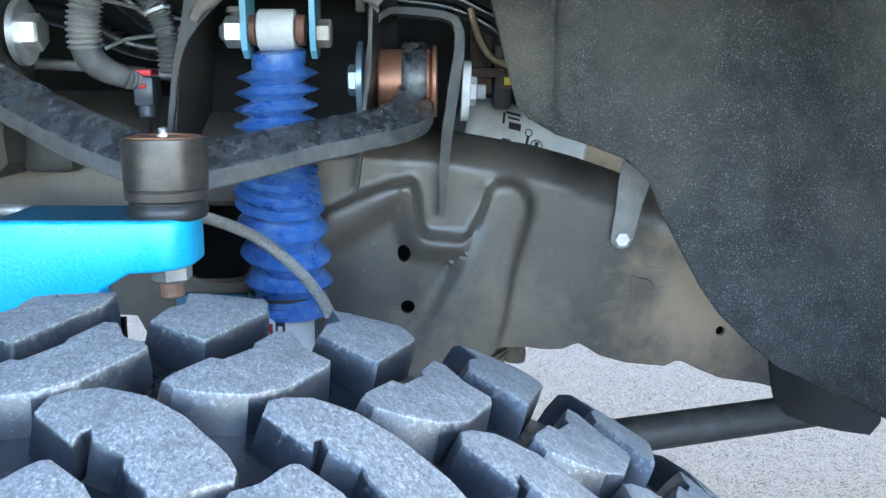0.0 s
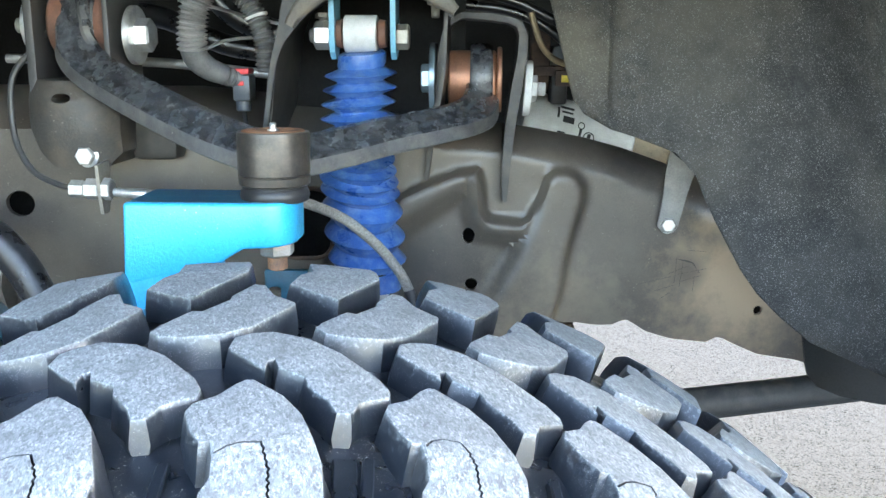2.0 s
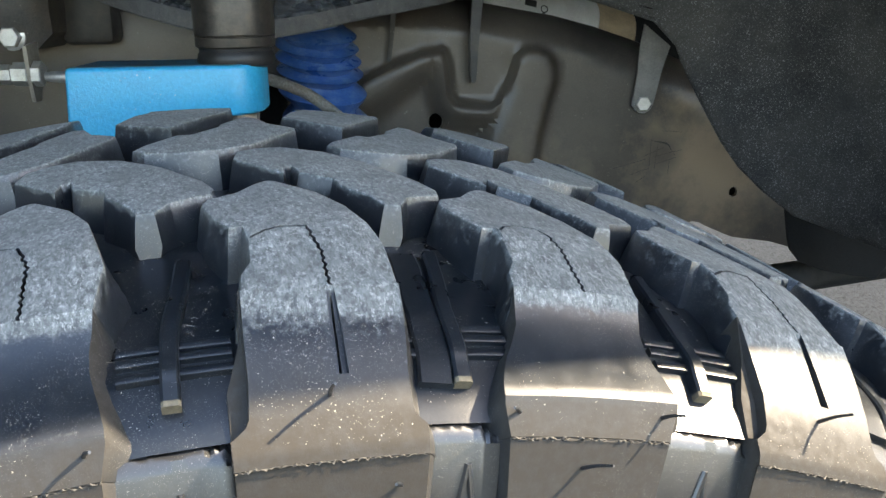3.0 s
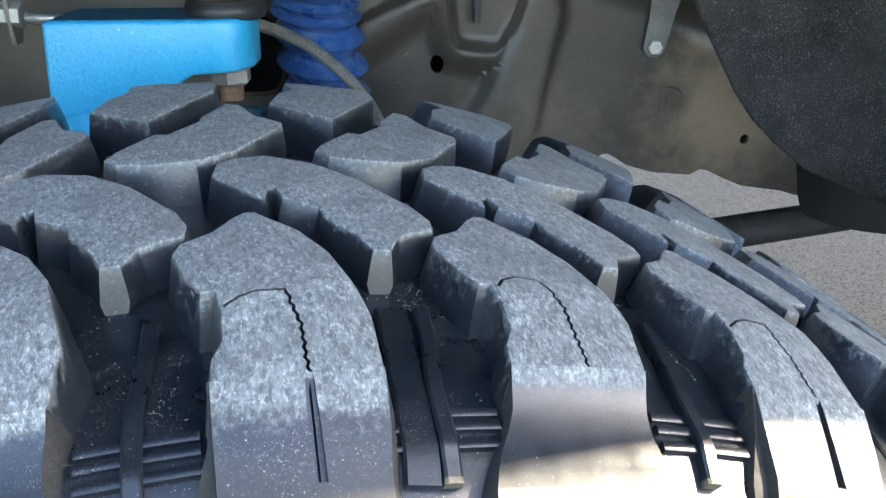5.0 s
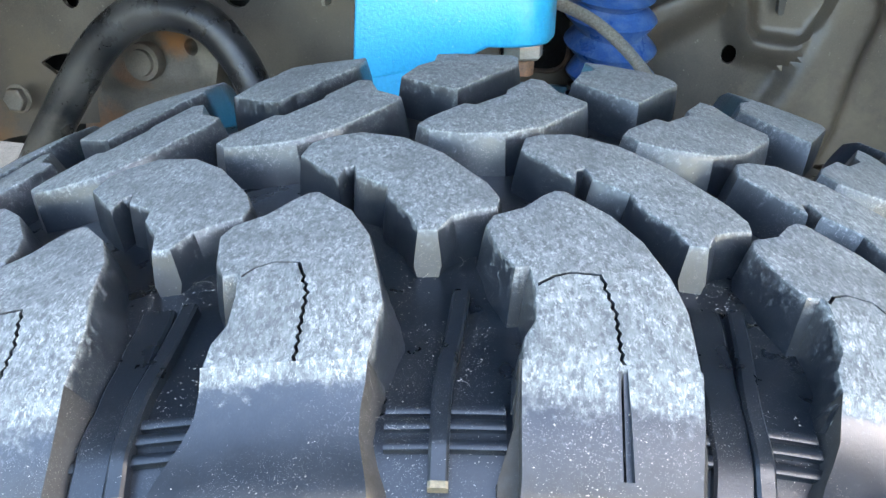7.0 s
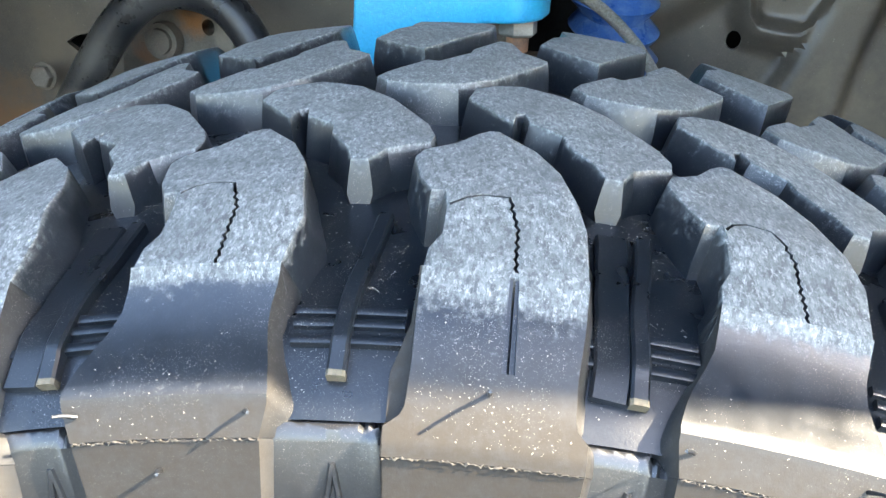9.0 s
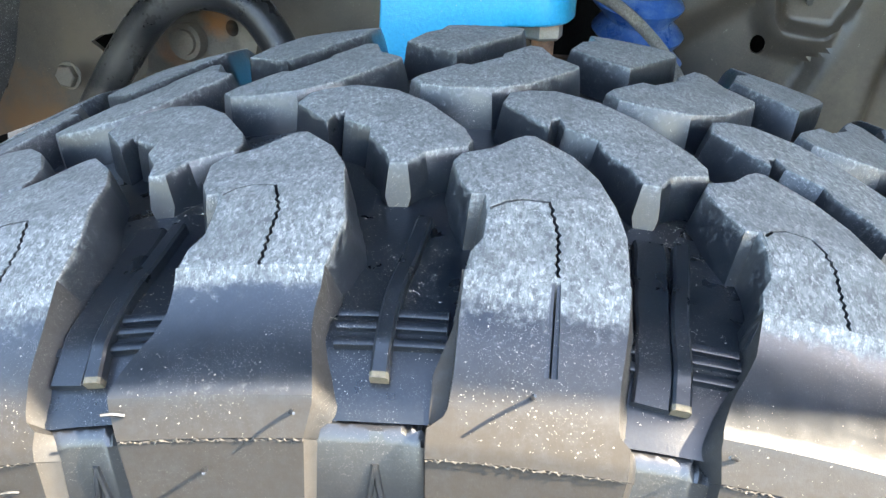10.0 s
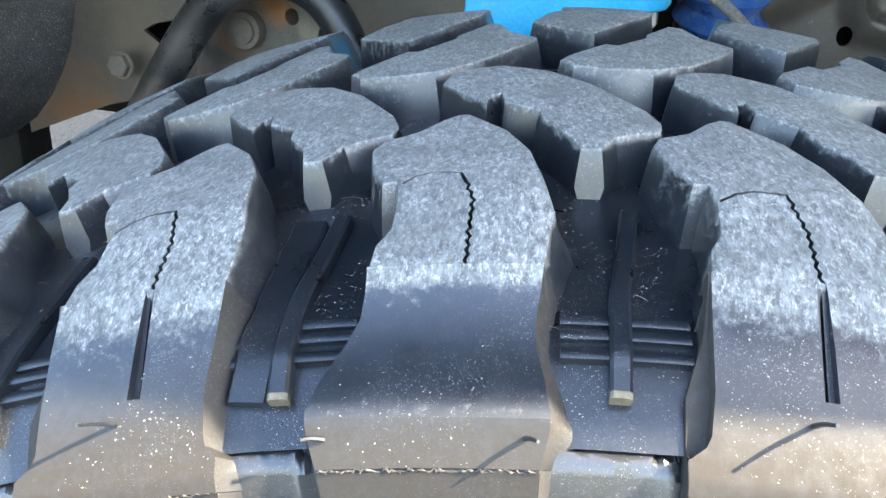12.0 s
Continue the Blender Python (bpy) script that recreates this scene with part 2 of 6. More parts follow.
strap_steel = material("strap_steel", (0.24, 0.225, 0.205), (0.14, 0.13, 0.12), 0.6, metal=0.3, scale=60, fine=600, contrast=0.6, bump=0.3)
dull_zinc = material("dull_zinc", (0.36, 0.33, 0.28), (0.24, 0.22, 0.19), 0.5, metal=0.5, scale=80, fine=900, bump=0.15)
white_metal = material("white_metal", (0.60, 0.60, 0.58), (0.44, 0.44, 0.43), 0.4, scale=40, fine=900, contrast=0.9, bump=0.06, dust=(0.22, 0.20, 0.17), dust_amount=0.3, dust_scale=45)
cyan_paint = material("cyan_paint", (0.012, 0.355, 0.60), (0.010, 0.30, 0.53), 0.36, scale=40, fine=420, contrast=0.8, bump=0.28, coat=0.25, specks=(0.5, 0.6, 0.65), speck_amount=-0.3, speck_scale=600)
tab_paint = material("tab_paint", (0.15, 0.38, 0.50), (0.12, 0.32, 0.43), 0.35, scale=60, fine=700, bump=0.06)
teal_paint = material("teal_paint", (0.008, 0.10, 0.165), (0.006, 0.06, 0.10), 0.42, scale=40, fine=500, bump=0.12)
boot_blue = material("boot_blue", (0.036, 0.125, 0.37), (0.020, 0.075, 0.26), 0.30, scale=50, fine=800, contrast=0.7, bump=0.08, dust=(0.20, 0.30, 0.46), dust_amount=0.6, dust_scale=90)
rubber_black = material("rubber_black", (0.022, 0.022, 0.023), (0.012, 0.012, 0.012), 0.45, scale=80, fine=800, bump=0.1)
conduit = material("grey_conduit", (0.25, 0.242, 0.228), (0.15, 0.146, 0.14), 0.45, scale=60, fine=700, bump=0.1)
dark_conduit = material("dark_conduit", (0.12, 0.12, 0.118), (0.06, 0.06, 0.06), 0.5, scale=60, fine=700, bump=0.1)
gloss_black = material("gloss_black", (0.014, 0.014, 0.015), (0.008, 0.008, 0.008), 0.30, scale=60, fine=800, bump=0.05, coat=0.5)
braid = material("steel_braid", (0.42, 0.39, 0.34), (0.20, 0.185, 0.16), 0.36, metal=0.6, scale=600, fine=1500, bump=0.6)
red_plastic = material("red_plastic", (0.62, 0.03, 0.035), None, 0.4, bump=0.0)
ink_black = material("black_ink", (0.012, 0.012, 0.013), None, 0.5, bump=0.0)
ink_red = material("red_ink", (0.50, 0.02, 0.03), None, 0.45, bump=0.0)
yellow_sticker = material("yellow_sticker", (0.75, 0.52, 0.02), None, 0.5, bump=0.0)
tan_cap = material("tan_cap", (0.36, 0.27, 0.17), (0.22, 0.17, 0.11), 0.6, scale=60, fine=700, bump=0.2)
plug_grey = material("plug_grey", (0.075, 0.085, 0.10), (0.04, 0.046, 0.055), 0.4, scale=90, fine=800, bump=0.05)
scuff = material("scuff", (0.040, 0.035, 0.030), (0.022, 0.020, 0.018), 0.6, scale=200, fine=900, bump=0.0)
mount_brown = material("mount_brown", (0.065, 0.060, 0.054), (0.030, 0.028, 0.026), 0.55, scale=30, fine=500, contrast=0.9, bump=0.25, dust=(0.19, 0.14, 0.09), dust_amount=0.45, dust_scale=22, specks=(0.26, 0.24, 0.21), speck_amount=-0.1, speck_scale=300)
# near-black that puts the deep shade of bay and frame into the colour
bay_shade = material("bay_shade", (0.008, 0.008, 0.008), (0.004, 0.004, 0.004), 0.7, scale=20, fine=300, bump=0.2, spec=0.2)
flap_black = material("flap_black", (0.012, 0.012, 0.0115), (0.008, 0.008, 0.008), 0.75, scale=40, fine=600, bump=0.1, spec=0.2)
body_paint = material("body_paint", (0.025, 0.026, 0.028), (0.020, 0.021, 0.023), 0.3, scale=3, fine=200, bump=0.0, coat=0.6)
felt = material("liner_felt", (0.084, 0.081, 0.077), (0.028, 0.028, 0.030), 0.97, scale=24, fine=560, contrast=0.9, bump=0.9, specks=(0.23, 0.225, 0.215), speck_amount=0.72, speck_scale=800, even=True, dust=(0.17, 0.155, 0.13), dust_amount=0.35, dust_scale=9, spec=0.1, patches=(((0.366, 0.535, 0.825), 0.045, (0.33, 0.32, 0.30), 0.8), ((0.07, 0.735, 1.05), 0.07, (0.20, 0.175, 0.135), 0.55), ((0.30, 0.46, 1.08), 0.13, (0.20, 0.185, 0.155), 0.55), ((0.18, 0.69, 1.10), 0.10, (0.15, 0.138, 0.115), 0.5)))
brass = material("brass_line", (0.35, 0.26, 0.15), (0.2, 0.16, 0.11), 0.4, metal=0.6, scale=80, fine=700, bump=0.1)


# ---- mesh tools ----
def mesh_of(name, bm, mat, smooth=True, angle=35):
    me = bpy.data.meshes.new(name)
    bmesh.ops.recalc_face_normals(bm, faces=bm.faces)
    lim = radians(angle)
    for e in bm.edges:
        e.smooth = smooth and len(e.link_faces) == 2 and e.calc_face_angle(0) < lim
    for f in bm.faces:
        f.smooth = smooth
    bm.to_mesh(me)
    bm.free()
    for x in (mat if isinstance(mat, (list, tuple)) else [mat]):
        me.materials.append(x)
    return me


def part(name, bm, mat, parent, label="", smooth=True, angle=35):
    ob = new(name, mesh_of(name, bm, mat, smooth, angle))
    ob.parent = parent
    if label:
        tagged(ob, label)
    return ob


def thing(name, label, category, group="", kind="", at=(0, 0, 0)):
    ob = new(name)
    ob.empty_display_size = 0.02
    ob.location = at
    return tagged(ob, label, category, group, kind)


def solid(name, bm, mat, label, category, group="", kind="", smooth=True, angle=35):
    return tagged(new(name, mesh_of(name, bm, mat, smooth, angle)), label, category, group, kind)


def box(x0, x1, y0, y1, z0, z1, bevel=0.002, bm=None):
    bm = bm or bmesh.new()
    r = bmesh.ops.create_cube(bm, size=1.0, matrix=Matrix.Translation(((x0 + x1) / 2, (y0 + y1) / 2, (z0 + z1) / 2)) @ Matrix.Diagonal((x1 - x0, y1 - y0, z1 - z0, 1)))
    if bevel:
        es = list({e for v in r["verts"] for e in v.link_edges})
        bmesh.ops.bevel(bm, geom=es, offset=bevel, segments=2, affect="EDGES", profile=0.5)
    return bm


def lathe(profile, origin, axis, segs=40, bm=None, wobble=None):
    """profile: (distance along the axis, radius) from one end to the other."""
    bm = bm or bmesh.new()
    q = Vector((0, 0, 1)).rotation_difference(Vector(axis).normalized())
    o = Vector(origin)
    rings = []
    for h, r in profile:
        if r < 1e-6:
            rings.append([bm.verts.new(o + q @ Vector((0, 0, h)))])
            continue
        ring = []
        for i in range(segs):
            a = 2 * math.pi * i / segs
            p = Vector((r * math.cos(a), r * math.sin(a), h))
            if wobble:
                p = wobble(p, a)
            ring.append(bm.verts.new(o + q @ p))
        rings.append(ring)
    for a, b in zip(rings, rings[1:]):
        for i in range(segs):
            j = (i + 1) % segs
            if len(a) == 1 and len(b) == 1:
                continue
            if len(a) == 1:
                bm.faces.new((a[0], b[i], b[j]))
            elif len(b) == 1:
                bm.faces.new((a[i], a[j], b[0]))
            else:
                bm.faces.new((a[i], a[j], b[j], b[i]))
    return bm


def disc(h0, h1, r, bevel=0.001):
    return [(h0, 0), (h0, r - bevel), (h0 + bevel, r), (h1 - bevel, r), (h1, r - bevel), (h1, 0)]


def hexagon(origin, axis, r, h, bm=None, flange=0.0):
    """A hexagonal head with a chamfered top; flange: radius of a flange at its base."""
    bm = bm or bmesh.new()
    f = flange * 1.0
    if f:
        lathe([(0, 0), (0, f), (h * 0.18, f), (h * 0.3, r * 0.95), (h * 0.3, 0)], origin, axis, 28, bm)
    base = h * 0.2 if f else 0
    lathe([(base, 0), (base, r), (h * 0.86, r), (h, r * 0.86), (h, 0)], origin, axis, 6, bm)
    return bm


def smooth_path(pts, n=8):
    pts = [Vector(p) for p in pts]
    if len(pts) < 3:
        return pts
    out = []
    ext = [2 * pts[0] - pts[1]] + pts + [2 * pts[-1] - pts[-2]]
    for i in range(1, len(ext) - 2):
        a, b, c, d = ext[i - 1:i + 3]
        for k in range(n):
            t = k / n
            out.append(0.5 * (2 * b + (c - a) * t + (2 * a - 5 * b + 4 * c - d) * t * t + (3 * b - a - 3 * c + d) * t ** 3))
    out.append(pts[-1])
    return out


def sweep(pts, radius, segs=14, n=8, bm=None, section=None, up=(0, 0, 1), caps=True, curve=True):
    """A tube along points. radius: number or function of (arc length, share). section: outline points (across, up) in place of a circle."""
    bm = bm or bmesh.new()
    path = smooth_path(pts, n) if curve else [Vector(p) for p in pts]
    total = sum((b - a).length for a, b in zip(path, path[1:]))
    rings, s, side = [], 0.0, None
    for i, p in enumerate(path):
        if i:
            s += (p - path[i - 1]).length
        d = (path[min(i + 1, len(path) - 1)] - path[max(i - 1, 0)]).normalized()
        if section or side is None:
            side = d.cross(Vector(up))
            if side.length < 1e-3:
                side = d.cross(Vector((1, 0, 0)))
        side = (side - d * side.dot(d)).normalized()
        upv = side.cross(d)
        r = radius(s, s / total) if callable(radius) else radius
        if section:
            ring = [bm.verts.new(p + side * (a * r) + upv * (b * r)) for a, b in section]
        else:
            ring = [bm.verts.new(p + side * (r * math.cos(2 * math.pi * k / segs)) + upv * (r * math.sin(2 * math.pi * k / segs))) for k in range(segs)]
        rings.append(ring)
    m = len(rings[0])
    for a, b in zip(rings, rings[1:]):
        for k in range(m):
            bm.faces.new((a[k], a[(k + 1) % m], b[(k + 1) % m], b[k]))
    if caps:
        bm.faces.new(rings[0])
        bm.faces.new(rings[-1])
    return bm


def rounded(w, h, r=0.25, n=3):
    """The outline of a rounded rectangle, w by h."""
    out, r = [], r * min(w, h)
    for cx, cy, a0 in ((w / 2 - r, h / 2 - r, 0), (-w / 2 + r, h / 2 - r, 90), (-w / 2 + r, -h / 2 + r, 180), (w / 2 - r, -h / 2 + r, 270)):
        for k in range(n + 1):
            a = radians(a0 + 90 * k / n)
            out.append((cx + r * math.cos(a), cy + r * math.sin(a)))
    return out


def inside(p, poly):
    hit, n = False, len(poly)
    for i in range(n):
        (x1, y1), (x2, y2) = poly[i], poly[(i + 1) % n]
        if (y1 > p[1]) != (y2 > p[1]) and p[0] < (x2 - x1) * (p[1] - y1) / (y2 - y1) + x1:
            hit = not hit
    return hit


def offset(poly, d):
    """The outline moved outwards by d (inwards: minus)."""
    n = len(poly)
    area = sum(poly[i][0] * poly[(i + 1) % n][1] - poly[(i + 1) % n][0] * poly[i][1] for i in range(n))
    sg, out = (1 if area > 0 else -1), []
    for i in range(n):
        a, b, c = Vector(poly[i - 1]), Vector(poly[i]), Vector(poly[(i + 1) % n])
        n1 = Vector(((b - a).y, -(b - a).x)).normalized() * sg
        n2 = Vector(((c - b).y, -(c - b).x)).normalized() * sg
        m = n1 + n2
        m = m / max(0.75, m.length_squared / 2) if m.length > 1e-6 else n1
        out.append(tuple(b + m * d))
    return out


def sheet(outer, holes, step, shape, bm=None, fine=None, lines=()):
    """Triangles over an outline with holes, with inner points every step; shape(a, b) gives the place in space. Returns the loops of vertices too."""
    bm = bm or bmesh.new()
    loops = [outer] + list(holes)
    pts, edges, marks = [], [], []
    for lp in loops:
        s = len(pts)
        pts += [Vector(p) for p in lp]
        edges += [(s + i, s + (i + 1) % len(lp)) for i in range(len(lp))]
        marks.append((s, len(lp)))
    xs, ys = [p[0] for p in outer], [p[1] for p in outer]
    rim = np.array([p for lp in loops for p in lp])

    def fill(x0, x1, y0, y1, st, skip=None):
        for a in np.arange(x0 + st / 2, x1, st):
            for b in np.arange(y0 + st / 2, y1, st):
                q = (float(a), float(b))
                if skip and skip[0] < a < skip[1] and skip[2] < b < skip[3]:
                    continue
                if np.min(np.hypot(rim[:, 0] - a, rim[:, 1] - b)) > st * 0.4 and inside(q, outer) and not any(inside(q, h) for h in holes):
                    pts.append(Vector(q))

    for line in lines:
        keep = [p for p in line if inside(p, outer) and not any(inside(p, h) for h in holes) and np.min(np.hypot(rim[:, 0] - p[0], rim[:, 1] - p[1])) > 0.002]
        pts += [Vector(p) for p in keep]
        if keep:
            rim = np.vstack((rim, np.array(keep)))
    fill(min(xs), max(xs), min(ys), max(ys), step, fine)
    if fine:
        fill(*fine)
    vs, _, fs, orig, _, _ = geometry.delaunay_2d_cdt(pts, edges, [], 0, 1e-7)
    made = [bm.verts.new(shape(v.x, v.y)) for v in vs]
    for f in fs:
        c = (sum(vs[i].x for i in f) / 3, sum(vs[i].y for i in f) / 3)
        if inside(c, outer) and not any(inside(c, h) for h in holes):
            bm.faces.new([made[i] for i in f])
    back = {}
    for i, o in enumerate(orig):
        for k in o:
            back[k] = made[i]
    return bm, [[back[s + i] for i in range(n)] for s, n in marks]


def skirt(bm, loop, places):
    """Faces from a loop of vertices to the same number of places."""
    low = [bm.verts.new(p) for p in places]
    n = len(loop)
    for i in range(n):
        j = (i + 1) % n
        if loop[i] is not loop[j]:
            bm.faces.new((loop[i], loop[j], low[j], low[i]))
    return low


def plate(outer, holes, step, place, depth, bm=None, fine=None, lines=()):
    """A thick plate: a sheet, the same sheet moved by the vector depth, and the edges between."""
    bm, loops = sheet(outer, holes, step, place, bm, fine, lines)
    d = Vector(depth)
    twin = {v: bm.verts.new(v.co + d) for v in list(bm.verts)}
    for f in list(bm.faces):
        bm.faces.new([twin[v] for v in reversed(f.verts)])
    for lp in loops:
        for i in range(len(lp)):
            a, b = lp[i], lp[(i + 1) % len(lp)]
            if a is not b:
                bm.faces.new((a, b, twin[b], twin[a]))
    return bm


def interp(x, xs, ys):
    return float(np.interp(x, xs, ys))


def densify(poly, step):
    out = []
    for i, p in enumerate(poly):
        q = poly[(i + 1) % len(poly)]
        k = max(1, int(math.hypot(q[0] - p[0], q[1] - p[1]) / step))
        out += [(p[0] + (q[0] - p[0]) * j / k, p[1] + (q[1] - p[1]) * j / k) for j in range(k)]
    return out


def circle(cx, cy, rx, ry=None, n=20):
    return [(cx + rx * math.cos(2 * math.pi * i / n), cy + (ry or rx) * math.sin(2 * math.pi * i / n)) for i in range(n)]


# ---- ground and body shell ----
def ground_mesh():
    bm = bmesh.new()
    vs = [bm.verts.new((x, y, 0.003)) for x, y in ((-60, -60), (60, -60), (60, 60), (-60, 60))]
    bm.faces.new(vs)
    return bm


solid("ground", ground_mesh(), asphalt, "pale grey sunlit asphalt with coarse light aggregate", "ground", kind="structure", smooth=False)



def fender_y(x):
    """The unseen body side's line on the ground plan, slightly askew to the axes; the kink lets sky reach the tire."""
    return max(-0.0064 + 0.30 * x, 0.060 + 0.02 * x)


def fender_panel():
    """The unseen body side with the wheel arch cut into it, its lip shaped to cast the tire's shadow edge."""
    lip = [(-0.65, 1.159), (-0.35, 1.250), (-0.10, 1.258), (0.154, 1.246), (0.208, 1.248), (0.226, 1.257), (0.249, 1.267), (0.280, 1.268), (0.314, 1.261), (0.330, 1.258), (0.369, 1.2595), (0.394, 1.262), (0.422, 1.264), (0.459, 1.271), (0.488, 1.2705), (0.554, 1.272), (0.64, 1.25)]
    outline = [(1.3, 0.60), (1.3, 1.60), (-1.25, 1.60), (-1.25, 0.55), (-1.02, 0.55), (-0.97, 0.90), (-0.82, 1.07)] + lip + [(0.76, 1.12), (0.84, 0.92), (0.88, 0.60)]
    return plate(outline, [], 0.3, lambda x, z: Vector((x, fender_y(x), z)), (0, 0.012, 0))


def slab(outline, z0, z1):
    return plate(outline, [], 2.0, lambda x, y: Vector((x, y, z1)), (0, 0, z0 - z1))


# panels out of view, added to block sun and sky round the well
shell = thing("truck_body", "unseen truck body panels added to shut light out round the wheel well", "vehicle body", kind="structure")
part("fender", fender_panel(), body_paint, shell)
part("hood", slab([(-1.25, fender_y(-1.25) + 0.02), (0.237, fender_y(0.237) + 0.02), (1.3, fender_y(1.3) + 0.02), (1.3, 1.85), (-1.25, 1.85)], 1.56, 1.60), body_paint, shell)
part("front_panel", slab([(-1.27, fender_y(-1.25)), (-1.25, fender_y(-1.25)), (-1.25, 1.14), (-1.27, 1.14)], 0.74, 1.60), bay_shade, shell)
# plain slabs added to keep the sun off the ground below and behind
part("cab_wall", slab([(0.70, 0.30), (0.72, 0.30), (0.72, 1.85), (0.70, 1.85)], 0.62, 1.56), bay_shade, shell)
part("underbody", slab([(0.70, 0.34), (5.4, 0.74), (5.4, 1.85), (0.70, 1.85)], 0.58, 0.62), bay_shade, shell)
part("far_side", slab([(-1.25, 1.85), (0.70, 1.85), (0.70, 1.87), (-1.25, 1.87)], 0.62, 1.60), bay_shade, shell)
# near-black sheets that stand in for the unlit depth of the bay
part("bay_wall", slab([(-1.2, 1.12), (0.7, 1.12), (0.7, 1.14), (-1.2, 1.14)], 0.86, 1.56), bay_shade, shell)
part("bay_cover", slab([(-1.2, 0.9), (0.7, 0.9), (0.7, 1.12), (-1.2, 1.12)], 1.17, 1.19), bay_shade, shell)

# ---- tire ----
TX, TY, TZ, STEER = -0.1303, 0.2375, 0.4728, 12.89
PITCH = 2 * math.pi / 42
TOP = [(-0.1650, 0.4200), (-0.1600, 0.4300), (-0.1540, 0.4390), (-0.1343, 0.4532), (-0.1066, 0.4619), (-0.0584, 0.4642), (0.0, 0.4672), (0.0425, 0.4686), (0.10, 0.4690), (0.130, 0.4655), (0.145, 0.4600), (0.160, 0.4480)]
FLOOR = [(-0.1592, 0.4281), (-0.1560, 0.4308), (-0.1540, 0.4323), (-0.1480, 0.4365), (-0.1430, 0.4397), (-0.1380, 0.4412), (-0.1200, 0.4450), (-0.0900, 0.4505), (0.0, 0.4525), (0.06, 0.453), (0.10, 0.4500), (0.130, 0.4400), (0.155, 0.4200)]


def r_top(v):
    return interp(v, [a for a, _ in TOP], [b for _, b in TOP])


def r_floor(v):
    return interp(v, [a for a, _ in FLOOR], [b for _, b in FLOOR])


def on_tire(th, v, r):
    return Vector((r * math.sin(th), v, r * math.cos(th)))


R0 = 0.46   # metres of tread per radian


def ease(x):
    x = max(0.0, min(1.0, x))
    return x * x * (3 - 2 * x)


def zigzag(line, width, amp, wave):
    """A thin zigzag slit along a line, as a closed outline."""
    pts = []
    for p, q in zip(line, line[1:]):
        k = max(1, round(math.hypot(q[0] - p[0], q[1] - p[1]) / (wave / 2)))
        pts += [(p[0] + (q[0] - p[0]) * j / k, p[1] + (q[1] - p[1]) * j / k) for j in range(k)]
    pts.append(line[-1])
    a, b = [], []
    for i, p in enumerate(pts):
        q0, q1 = pts[max(i - 1, 0)], pts[min(i + 1, len(pts) - 1)]
        d = Vector((q1[0] - q0[0], q1[1] - q0[1]))
        d = d.normalized() if d.length > 0 else Vector((1, 0))
        nrm = Vector((-d.y, d.x))
        k = amp * (1 if i % 2 else -1) * (0.2 if i < len(pts) * 0.42 else 0.45 + 0.9 * random.random())
        w = width / 2
        a.append(tuple(Vector(p) + nrm * (k + w)))
        b.append(tuple(Vector(p) + nrm * (k - w)))
    return a + b[::-1]


